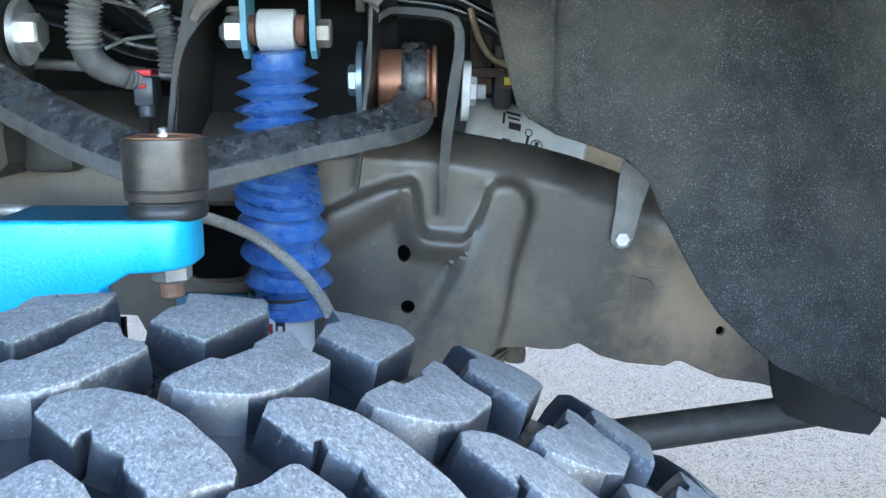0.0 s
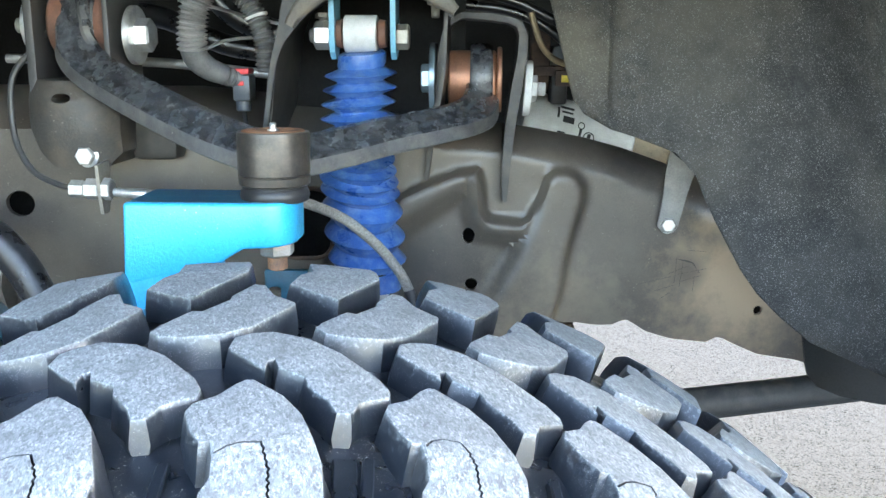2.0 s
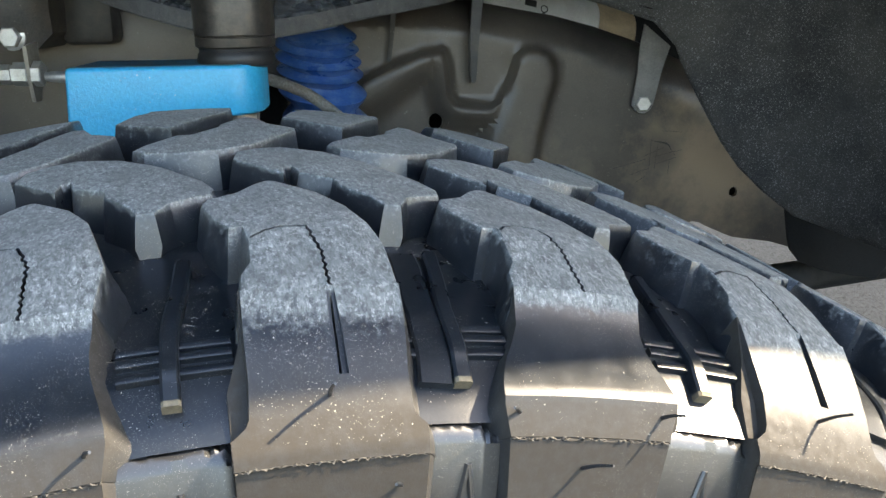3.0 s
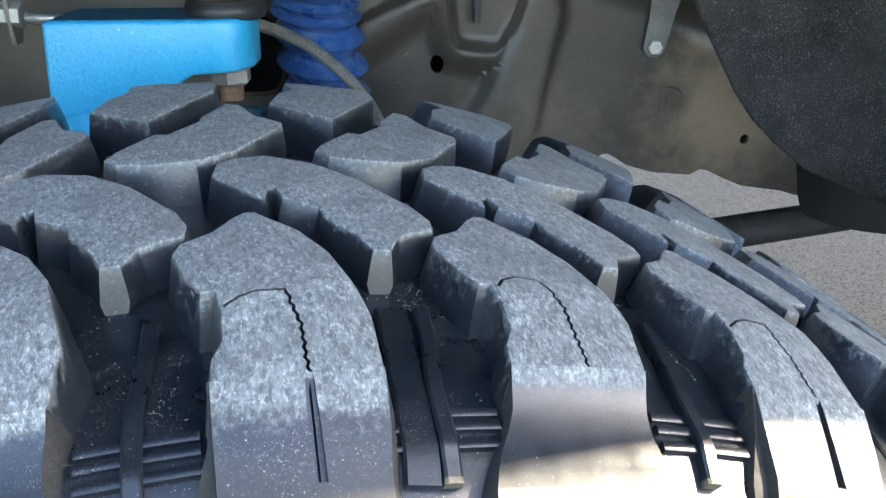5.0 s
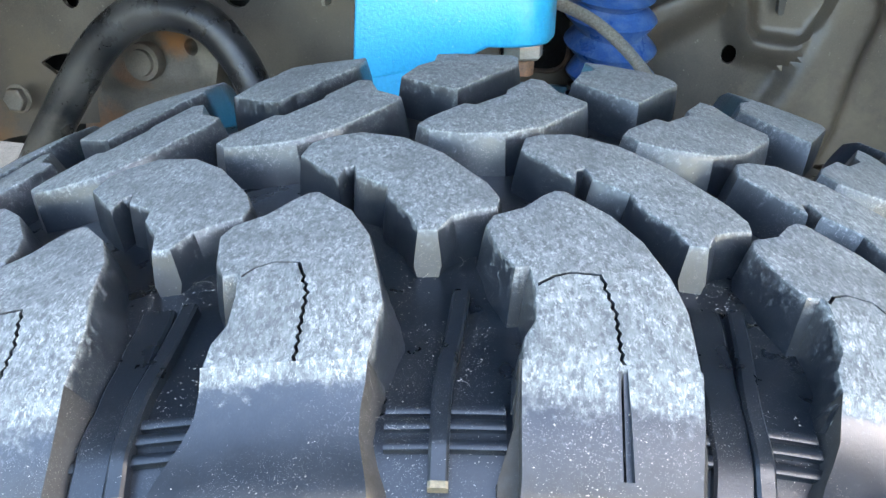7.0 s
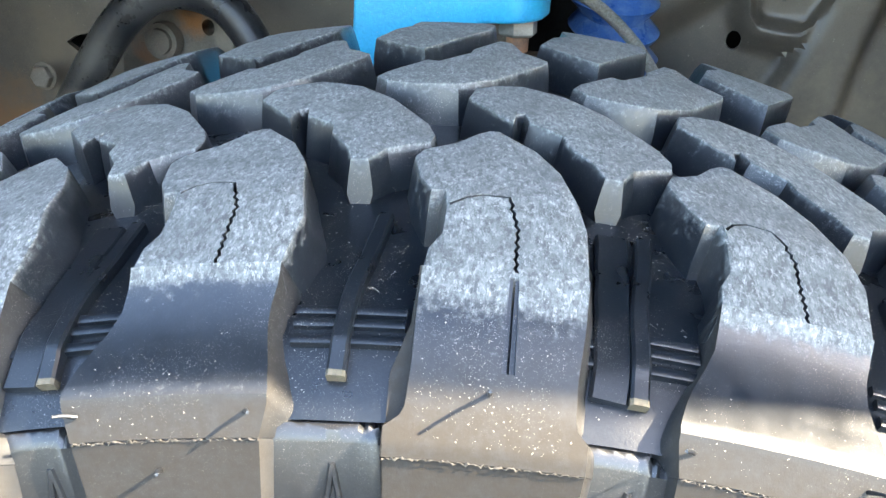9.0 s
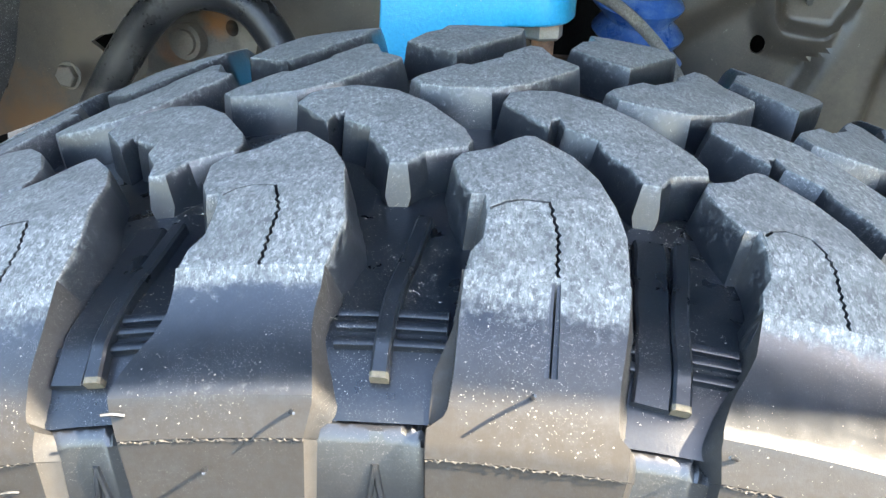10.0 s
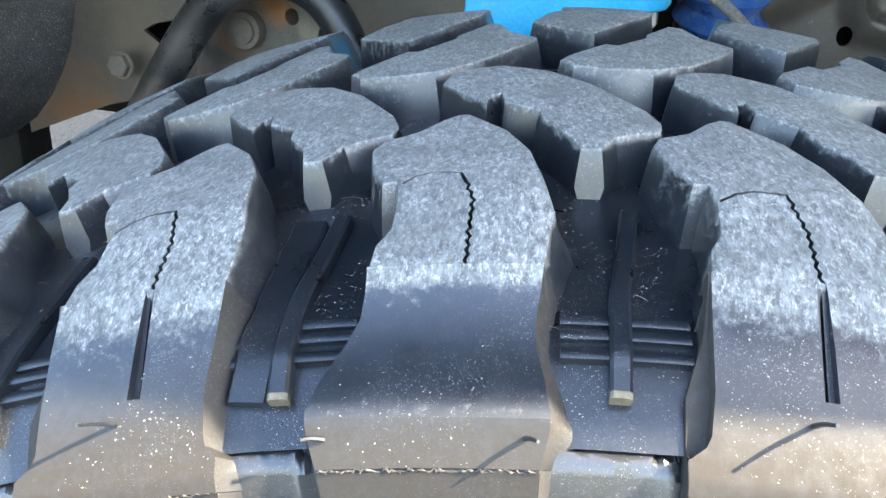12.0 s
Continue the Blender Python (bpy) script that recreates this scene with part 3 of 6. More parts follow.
def block_mesh(name, outline, sipes=(), bevel=0.0009, draft=0.0026, lug=None, slot=None, seam=None, hairs=(), ledge={}, soil=((0.0, 0.0), (-0.2, 0.0)), pinch=None, scuff_low=(0.27, 0.19), scuffed=(-0.1425, 0.008)):
    """A tread block: outline in (angle, v). Its attribute wear is 1 where the road has scuffed it and 0 on moulded rubber.
    lug: rows (v, r, left, right) of the shoulder face; slot: angles and rows of the trough in it."""
    flat = densify([(a * R0, v) for a, v in outline], 0.006)
    holes = [[(a, v) for a, v in s] for s in sipes]
    wear, dirty = {}, {}
    bm, loops = sheet(offset(flat, -bevel), holes, 0.0065, lambda a, v: on_tire(a / R0, v, r_top(v)))
    for v in bm.verts:
        wear[v] = 1.0

    def flare(q, down):
        if pinch and down > 0.02 and q[1] < pinch[1]:
            return (pinch[0] * R0 + (q[0] - pinch[0] * R0) * 0.42, q[1])
        if lug and down > 0.02 and q[0] > -0.075 * R0 and q[1] < -0.085:
            return (q[0] + 0.0040 * ease((-0.085 - q[1]) / 0.03) * ease((q[1] + 0.133) / 0.012), q[1])
        return q

    def ring(loop, out, down, w):
        low = skirt(bm, loop, [on_tire(a / R0, v, max(r_top(v) - down, min(r_floor(v), r_floor(p[1])) - 0.003)) for (a, v), p in zip([flare(q, down) for q in offset(flat, out)], flat)])
        for v in low:
            wear[v] = w
        return low

    lp = ring(loops[0], -bevel * 0.3, bevel * 0.25, 0.85)
    lp = ring(lp, 0.0, bevel, 0.40)
    lp = ring(lp, draft * 0.12, 0.0024, scuff_low[0])
    lp = ring(lp, draft * 0.35, 0.0055, scuff_low[1])
    lp = ring(lp, draft * 0.60, 0.0095, scuff_low[1] * 0.5)
    ring(lp, draft, 0.05, 0.0)
    for hole_loop, h in zip(loops[1:], holes):
        edge = skirt(bm, hole_loop, [on_tire(a / R0, v, r_top(v) - 0.0003) for a, v in h])
        for v in edge + skirt(bm, edge, [on_tire(a / R0, v, r_top(v) - 0.012) for a, v in h]):
            wear[v] = 0.0
    if lug:
        rows, segs = [], 8
        for n, (v, r, a, b) in enumerate(lug):
            cols = [a + (b - a) * i / 8 for i in range(9)]
            if slot:
                mid, half = (slot[0] + slot[1]) / 2, (slot[1] - slot[0]) / 2 * (0.62, 0.70, 0.90, 1.0)[min(n, 3)]
                cols = [a + (mid - half - a) * i / 4 for i in range(5)] + [mid + half + (b - mid - half) * i / 3 for i in range(4)]
            rows.append([bm.verts.new(on_tire(c, v, r)) for c in cols])
            for x in rows[-1]:
                wear[x] = max(0.0, min(1.0, (v - scuffed[0]) / scuffed[1])) if v > scuffed[0] else ledge.get(round(v, 4), 0.0)
                dirty[x] = interp(-v, [-a for a, _ in soil], [b for _, b in soil])
        for n, (p, q) in enumerate(zip(rows, rows[1:])):
            for i in range(segs):
                if slot and i == 4 and n < slot[2]:
                    continue
                bm.faces.new((p[i], p[i + 1], q[i + 1], q[i]))
        if slot:
            troughs = []
            for n in range(slot[2] + 1):
                lft, rgt = rows[n][4].co, rows[n][5].co
                up = Vector((lft.x, -0.30, lft.z)).normalized()
                deep = (0.0005, 0.0011, 0.0020, 0.0024)[min(n, 3)]
                mid, across = (lft + rgt) / 2, (rgt - lft).normalized() * 0.0003
                troughs.append([bm.verts.new(c) for c in (lft, lft - up * deep, mid - across - up * deep, mid - across - up * 0.006, mid + across - up * 0.006, mid + across - up * deep, rgt - up * deep, rgt)])
            for p, q in zip(troughs, troughs[1:]):
                for i in range(7):
                    bm.faces.new((p[i], p[i + 1], q[i + 1], q[i]))
            bm.faces.new(troughs[-1])
        for side, k in ((0, -0.0080), (segs, 0.0165)):
            if side == 0 and slot:
                steps = []
                for i, (v, r, a, b) in enumerate(lug):
                    low = 0.0030 * ease((i - 0.5) / 2) * (1 if i < 6 else 0)
                    edge_at = a - 0.0012 - (a + 0.1480) * ease((-0.143 - v) / 0.006) if i < 6 else a - 0.0002
                    steps.append([bm.verts.new(c) for c in (on_tire(a, v, r), on_tire(a - 0.0008, v + low * 0.5, r - low), on_tire(edge_at, v + low * 0.5, r - low), on_tire(edge_at - 0.0012, v + 0.0062, r - 0.0115 * (1 - 0.6 * ease((0.434 - r) / 0.006))))])
                for row in steps:
                    for x, much in zip(row, (0.5, 0.8, 0.9, 0.3)):
                        dirty[x] = much
                for p, q in zip(steps, steps[1:]):
                    for i in range(3):
                        bm.faces.new((p[i], p[i + 1], q[i + 1], q[i]))
                continue
            inner = [bm.verts.new(on_tire((a if side == 0 else b) + k * (0.3 + 0.7 * min(1.0, i / 4)) * (1 - 0.5 * ease((0.434 - r) / 0.004)), v + 0.0062, r - 0.0115 * (1 - 0.6 * ease((0.434 - r) / 0.006)))) for i, (v, r, a, b) in enumerate(lug)]
            outer = [bm.verts.new(row[side].co) for row in rows]
            for x in outer:
                dirty[x] = 0.7
            for i in range(len(rows) - 1):
                bm.faces.new((outer[i], outer[i + 1], inner[i + 1], inner[i]))
    if seam:
        v, r, a, b = seam
        pts = [on_tire(a + (b - a) * i / 80, v - 0.0004 * random.random(), r + 0.0007 * (random.random() - 0.5)) for i in range(81)]
        before = set(bm.faces)
        sweep(pts, lambda s, u: 0.00005 + 0.0003 * random.random() ** 2, segs=5, bm=bm, curve=False)
        for f in set(bm.faces) - before:
            f.material_index = 1
    for th, v, r, tilt, long in hairs:
        p = on_tire(th, v, r)
        out = Vector((tilt, -0.75, 0.55)).normalized()
        sweep([p, p + out * long * 0.5, p + out * long + Vector((0.0005, 0, -0.0006))], lambda s, u: 0.00055 - 0.0002 * u, segs=6, n=3, bm=bm)
    order, soils = [wear.get(v, 0.0) for v in bm.verts], [dirty.get(v, 0.0) for v in bm.verts]
    me = mesh_of(name, bm, [tread_rubber, flash_rubber], angle=28)
    att = me.attributes.new("wear", "FLOAT", "POINT")
    att.data.foreach_set("value", order)
    att = me.attributes.new("soil", "FLOAT", "POINT")
    att.data.foreach_set("value", soils)
    return me


SHOULDER = [(-0.153, -0.082), (-0.1485, -0.0755), (-0.1305, -0.0697), (-0.1184, -0.0607), (-0.110, -0.0565), (-0.1035, -0.0565), (-0.080, -0.0713), (-0.0667, -0.0867), (-0.0597, -0.105), (-0.0545, -0.117), (-0.0545, -0.1345), (-0.138, -0.1345), (-0.1365, -0.127), (-0.1306, -0.1218), (-0.1298, -0.1126), (-0.1317, -0.1049), (-0.1391, -0.1056), (-0.147, -0.097)]
MIDDLE = [(-0.2765, -0.024), (-0.272, -0.0125), (-0.260, -0.008), (-0.238, -0.0055), (-0.206, -0.013), (-0.179, -0.028), (-0.150, -0.053), (-0.1435, -0.0635), (-0.1455, -0.070), (-0.160, -0.073), (-0.171, -0.0765), (-0.1795, -0.0855), (-0.1905, -0.0855), (-0.196, -0.075), (-0.2105, -0.0625), (-0.2125, -0.054), (-0.2335, -0.045), (-0.2365, -0.037), (-0.242, -0.039), (-0.2445, -0.0475)]
INNER = [(-0.199, 0.0), (-0.193, 0.007), (-0.165, 0.0258), (-0.156, 0.024), (-0.131, 0.040), (-0.130, 0.046), (-0.108, 0.0672), (-0.096, 0.0652), (-0.0865, 0.047), (-0.066, 0.036), (-0.0695, 0.029), (-0.108, 0.0), (-0.136, -0.0085), (-0.166, -0.0095), (-0.19, -0.006)]
FAR = [(-0.220, 0.0685), (-0.2075, 0.0888), (-0.193, 0.0975), (-0.193, 0.1277), (-0.188, 0.144), (-0.165, 0.149), (-0.120, 0.150), (-0.112, 0.118), (-0.115, 0.094), (-0.171, 0.0445), (-0.187, 0.051)]


def scaled(line):
    return [(a * R0, v) for a, v in line]


SIPE_A = zigzag(scaled([(-0.1285, -0.1115), (-0.1198, -0.1084), (-0.111, -0.1069), (-0.0965, -0.1071), (-0.0915, -0.119), (-0.0915, -0.1336)]), 0.0009, 0.00034, 0.0029)
SIPE_B = zigzag(scaled([(-0.1285, -0.1068), (-0.1230, -0.1028), (-0.114, -0.1004), (-0.1006, -0.1016), (-0.0930, -0.1136), (-0.0936, -0.1239), (-0.0938, -0.1336)]), 0.0009, 0.00032, 0.0029)
SIPE_FAR = zigzag(scaled([(-0.172, 0.132), (-0.165, 0.118), (-0.148, 0.116), (-0.142, 0.124)]), 0.0009, 0.0003, 0.004)
LUG_A = [(-0.1338, 0.4535, -0.138, -0.0545), (-0.1358, 0.4522, -0.138, -0.0546), (-0.1445, 0.4462, -0.1385, -0.0555), (-0.1540, 0.4392, -0.1385, -0.058), (-0.1598, 0.4332, -0.140, -0.0575), (-0.1612, 0.4318, -0.142, -0.0565), (-0.1630, 0.4302, -0.149, -0.051), (-0.1650, 0.4284, -0.149, -0.051), (-0.1657, 0.4276, -0.149, -0.051), (-0.1662, 0.4264, -0.149, -0.051), (-0.1668, 0.4250, -0.149, -0.051), (-0.1664, 0.4245, -0.149, -0.051), (-0.1684, 0.400, -0.147, -0.053), (-0.1712, 0.365, -0.143, -0.057)]
LUG_B = [(-0.1338, 0.4535, -0.138, -0.0595), (-0.1346, 0.4524, -0.138, -0.0597), (-0.1372, 0.4494, -0.1385, -0.0605), (-0.1415, 0.4459, -0.1400, -0.0625), (-0.1460, 0.4430, -0.145, -0.0625), (-0.1505, 0.4408, -0.151, -0.0605), (-0.1545, 0.4393, -0.155, -0.0585), (-0.1585, 0.4377, -0.158, -0.0570), (-0.1603, 0.4369, -0.159, -0.0560), (-0.1615, 0.4358, -0.159, -0.0560), (-0.1621, 0.4341, -0.159, -0.0560), (-0.1651, 0.4274, -0.156, -0.0600), (-0.1646, 0.4270, -0.156, -0.0600), (-0.1651, 0.4265, -0.156, -0.0600), (-0.1674, 0.404, -0.153, -0.063), (-0.1708, 0.365, -0.150, -0.066)]


tire = thing("tire", "large mud-terrain truck tire with worn grey tread blocks on asphalt", "tire")
tire.matrix_basis = pose(TX, TY, TZ, 0, 0, STEER)


def carcass():
    prof = FLOOR[::-1]
    outer = [(-0.1592, 0.4281), (-0.1560, 0.4272), (-0.1575, 0.4250), (-0.1600, 0.4235), (-0.1610, 0.4080), (-0.1620, 0.404), (-0.1645, 0.390), (-0.1690, 0.365), (-0.168, 0.33), (-0.160, 0.29), (-0.142, 0.255), (-0.12, 0.232), (-0.105, 0.222), (-0.09, 0.215), (-0.05, 0.20), (-0.045, 0.0)]
    inner = [(0.045, 0.0), (0.05, 0.20), (0.09, 0.215), (0.12, 0.232), (0.142, 0.255), (0.160, 0.29), (0.168, 0.33), (0.169, 0.365), (0.166, 0.40)]
    full = inner + prof + outer[1:]
    return lathe(full, (0, 0, 0), (0, 1, 0), 168)


part("carcass", carcass(), groove_rubber, tire, "black rubber groove floor and sidewall, dusty")
SHOULDER_B = [(a, v) if v > -0.130 or a < -0.1 else (-0.0595, v) for a, v in SHOULDER]
block_a = block_mesh("shoulder_block_slotted", SHOULDER, [SIPE_A], lug=LUG_A, slot=(-0.0950, -0.0885, 3), seam=(-0.1668, 0.4249, -0.149, -0.051), hairs=((-0.0995, -0.1573, 0.4360, -0.12, 0.0125), (-0.121, -0.1676, 0.412, 0.2, 0.006), (-0.066, -0.1672, 0.4180, -0.5, 0.006)), scuffed=(-0.1475, 0.0130), soil=((-0.1500, 0.0), (-0.1560, 0.55), (-0.1620, 0.85), (-0.1657, 0.9), (-0.1690, 0.75), (-0.1712, 0.6)))
block_b = block_mesh("shoulder_block_ledged", SHOULDER_B, [SIPE_B], lug=LUG_B, ledge={-0.1585: 0.06, -0.1603: 0.16, -0.1615: 0.14}, scuffed=(-0.1380, 0.0028), soil=((-0.1560, 0.0), (-0.1610, 0.25), (-0.1625, 0.75), (-0.1660, 0.8), (-0.1708, 0.6)), seam=(-0.1650, 0.4270, -0.156, -0.060), hairs=((-0.1510, -0.1630, 0.4325, -0.8, 0.006), (-0.0660, -0.1630, 0.4325, 0.2, 0.007), (-0.112, -0.1660, 0.420, 0.2, 0.010)))
block_m = block_mesh("middle_block", MIDDLE, pinch=(-0.185, -0.083), scuff_low=(0.18, 0.08))
block_i = block_mesh("inner_block", INNER)
block_f = block_mesh("far_shoulder_block", FAR, [SIPE_FAR])


def rib_mesh():
    """A stone ejector rib along the groove floor, with its square end."""
    bm = bmesh.new()
    pts = [on_tire(-0.166, -0.098, 0.4500), on_tire(-0.170, -0.115, 0.4468), on_tire(-0.1745, -0.130, 0.4440), on_tire(-0.1755, -0.1435, 0.4404), on_tire(-0.1758, -0.1480, 0.4376), on_tire(-0.1760, -0.1528, 0.4342)]
    sweep(pts, 1.0, section=rounded(0.0042, 0.0048, 0.15, 1), up=(-0.15, -0.3, 0.95), n=4, bm=bm)
    tip = on_tire(-0.1760, -0.1528, 0.4342)
    for f in bm.faces:
        if all((v.co - tip).length < 0.0036 for v in f.verts):
            f.material_index = 1
    for v in (-0.1362, -0.1402, -0.1446):
        sweep([on_tire(a, v, r_floor(v) + 0.0002) for a in (-0.2015, -0.18, -0.165, -0.1445)], 1.0, section=rounded(0.0027, 0.0028, 0.2, 2), up=(0, -0.4, 0.9), n=3, bm=bm)
    return bm


def stepped_rib_mesh():
    """The other kind of groove: a raised wavy strip beside a thin rib."""
    bm = rib_mesh()
    pts = [on_tire(-0.1845 + 0.0008 * (i % 2) - 0.0008 * i, -0.098 - 0.0068 * i, r_floor(-0.098 - 0.0068 * i) + 0.0008) for i in range(9)]
    sweep(pts, 1.0, section=rounded(0.0085, 0.0032, 0.2, 1), up=(-0.15, -0.3, 0.95), n=3, bm=bm)
    return bm


rib = mesh_of("groove_rib", rib_mesh(), [groove_rubber, rib_tan])
rib_two = mesh_of("stepped_groove_rib", stepped_rib_mesh(), [groove_rubber, rib_tan])


def groove_panel(right):
    """The raised sidewall panel between two lugs, with a torn upper edge."""
    bm = bmesh.new()
    rows = []
    for v, r in ((-0.1594, 0.4273), (-0.1604, 0.4266), (-0.1616, 0.4240), (-0.1636, 0.4080), (-0.1662, 0.390), (-0.1712, 0.360)):
        rows.append([bm.verts.new(on_tire(-0.2085 + (right + 0.2085) / 24 * i, v, r + (0.0004 * (random.random() - 0.5) if r > 0.4270 else 0.0) - ((0.0016 * ease((i - 21) / 3) + (0.0022 * random.random() if 18 < i < 24 else 0.0)) if r > 0.426 else 0.0))) for i in range(25)])
    for p, q in zip(rows, rows[1:]):
        for i in range(24):
            bm.faces.new((p[i], p[i + 1], q[i + 1], q[i]))
    apex, feet = (-0.1757, -0.1622, 0.4195), ((-0.1800, -0.1636, 0.4085), (-0.1714, -0.1636, 0.4085))
    sweep([on_tire(*feet[0]), on_tire(*feet[1])], 0.0007, segs=6, bm=bm, curve=False)
    for f in feet:
        sweep([on_tire(*apex), on_tire(*[(p + q) / 2 for p, q in zip(apex, f)]), on_tire(*f)], 0.0008, segs=6, n=3, bm=bm)
    back = [bm.verts.new(v.co + Vector((0, 0.008, 0))) for v in rows[0]]
    for i in range(24):
        bm.faces.new((rows[0][i], rows[0][i + 1], back[i + 1], back[i]))
    return bm


panel_a, panel_b = [mesh_of("groove_panel", groove_panel(q), panel_rubber) for q in (-0.1475, -0.1575)]


DIRT = [(-0.1772, -0.1405, 0.4388, 0.0008, 0.0022, 3), (-0.1745, -0.1450, 0.4366, 0.0007, 0.0016, 4), (-0.2050, -0.1045, 0.4478, 0.0007, 0.0012, 5), (0.1050, -0.1585, 0.4262, 0.0008, 0.0011, 7)]


def hang(name, me, k):
    ob = new(name, me)
    ob.parent = tire
    ob.matrix_basis = Matrix.Rotation(PITCH * k, 4, "Y")
    return ob


for k in range(42):
    hang("tread_block", block_a if k % 2 else block_b, k)
    hang("tread_block", block_m, k)
    hang("tread_block", block_i, k)
    hang("tread_block", block_f, k)
    hang("groove_rib", rib if k % 2 else rib_two, k)
    hang("sidewall_panel", panel_a if k % 2 else panel_b, k)

def crumb(th, v, r, wide, long, seed):
    """One uneven lump of dry dirt stuck in a groove."""
    bm = bmesh.new()
    bmesh.ops.create_icosphere(bm, subdivisions=3, radius=1.0)
    for q in bm.verts:
        q.co *= 1.0 + 0.9 * noise.noise(q.co * 2.3 + Vector((seed, 0, 0)))
        q.co = Vector((q.co.x * wide, q.co.y * long, q.co.z * wide - q.co.y * long * -0.6))
        q.co += on_tire(th, v, r)
    return bm


for th, v, r, wide, long, seed in DIRT:
    part("dirt_clump", crumb(th, v, r, wide, long, seed), dirt, tire, "pale dry dirt lump", smooth=False)



def grit_mesh():
    """Pale grains of grit, flakes and fibres lying on the shoulder lugs and along the grooves."""
    bm = bmesh.new()
    rng = random.Random(11)

    def grain(p, up, size):
        side = up.orthogonal().normalized()
        side.rotate(Matrix.Rotation(rng.random() * 6.283, 3, up))
        fore = up.cross(side)
        stretch = 1.0 + 1.6 * rng.random() ** 3
        ring = [bm.verts.new(p + (side * math.cos(a) * stretch + fore * math.sin(a)) * size * (0.6 + 0.6 * rng.random())) for a in (0.0, 1.6, 3.1, 4.7)]
        top = bm.verts.new(p + up * size * (0.5 + 0.5 * rng.random()))
        for i in range(4):
            bm.faces.new((ring[i], ring[(i + 1) % 4], top))

    for k in (-6, -5, -4, -3, -2, -1, 0, 1, 2, 3, 4, 5, 6, 7, 8, 9, 10):
        base = PITCH * k
        face = LUG_A if k % 2 else LUG_B
        for i in range(520 if k % 2 else 240):
            u = rng.random()
            v = -0.142 - 0.0235 * u ** 0.6
            row = min(face, key=lambda q: abs(q[0] - v))
            th = row[2] + (row[3] - row[2]) * (0.03 + 0.94 * rng.random())
            low = interp(-v, [-q[0] for q in face if q[1] > 0.4255], [q[1] for q in face if q[1] > 0.4255])
            p = on_tire(th + base, v, low)
            if noise.noise(p * 70.0) + 0.25 < 0.5 * rng.random():
                continue
            up = (on_tire(th + base, v - 0.004, low + 0.005) - p).normalized()
            grain(p, up, 0.00005 + 0.00015 * rng.random() ** 3)
        for i in range(900):
            v = -0.075 - 0.080 * rng.random()
            th = -0.203 + 0.055 * rng.random()
            p = on_tire(th + base, v, r_floor(v))
            if noise.noise(p * 60.0) + 0.15 < 0.5 * rng.random():
                continue
            grain(p, (on_tire(th + base, v, r_floor(v) + 0.01) - p).normalized(), 0.00008 + 0.00018 * rng.random() ** 2.5)
        for i in range(5):
            v = -0.08 - 0.065 * rng.random()
            th = -0.203 + 0.055 * rng.random()
            turn = 3.0 * rng.random()
            long = 0.0008 + 0.0016 * rng.random()
            pts = [on_tire(th + base + math.cos(turn + 0.3 * j) * long / 0.45 * j, v + math.sin(turn + 0.3 * j) * long * j, r_floor(v) + 0.0006 + 0.0003 * j) for j in range(4)]
            sweep(pts, 0.00004, segs=4, n=2, bm=bm)
    return bm


grit = part("grit", grit_mesh(), grit_pale, tire, "pale grit and fibres stuck to the rubber", smooth=False)
tagged(grit, kind="stuff")

# ---- chassis frame ----
chassis = thing("chassis_frame", "dusty brown-grey painted steel truck frame with stamped recesses and holes", "truck frame")


def rail_y(x):
    return interp(x, [-0.75, -0.30, -0.05, 0.10, 0.28, 0.6], [0.68, 0.715, 0.735, 0.752, 0.766, 0.80])


RIDGE = [(-0.110, 0.895), (-0.090, 0.918), (-0.060, 0.932), (-0.035, 0.941), (-0.016, 0.943), (-0.012, 0.930), (-0.0095, 0.903), (-0.004, 0.8955), (0.026, 0.8915), (0.034, 0.896), (0.044, 0.918), (0.050, 0.935), (0.058, 0.9415), (0.070, 0.942), (0.080, 0.937), (0.087, 0.926), (0.087, 0.912), (0.079, 0.885), (0.073, 0.860), (0.068, 0.820), (0.055, 0.780), (0.02, 0.73), (-0.04, 0.70), (-0.14, 0.70), (-0.15, 0.85)]
VALLEY = [(0.046, 0.932), (0.050, 0.936), (0.044, 0.905), (0.022, 0.850), (0.000, 0.812), (-0.030, 0.760), (-0.060, 0.70), (-0.16, 0.70), (-0.16, 0.86), (-0.105, 0.880), (-0.050, 0.915), (-0.024, 0.930), (-0.020, 0.900), (-0.012, 0.884), (0.006, 0.880), (0.030, 0.880), (0.038, 0.895)]


def edge_distance(p, poly):
    best = 9.0
    for i in range(len(poly)):
        a, b = Vector(poly[i]), Vector(poly[(i + 1) % len(poly)])
        d = b - a
        t = max(0, min(1, (Vector(p) - a).dot(d) / d.length_squared))
        best = min(best, (Vector(p) - a - d * t).length)
    return best if inside(p, poly) else -best


def rail_place(x, z):
    y = rail_y(x)
    d = edge_distance((x, z), RIDGE)
    y -= 0.013 * ease((d + 0.0045) / 0.009)
    e = edge_distance((x, z), VALLEY)
    y += 0.015 * ease((e + 0.006) / 0.022)
    top = interp(x, [-0.8, -0.1, 0.02, 0.09, 0.13, 0.17, 0.22, 0.30, 0.6], RAIL_TOP)
    y += 0.035 * max(0.0, 1 - (top - z) / 0.030) ** 2
    return Vector((x, y, z))


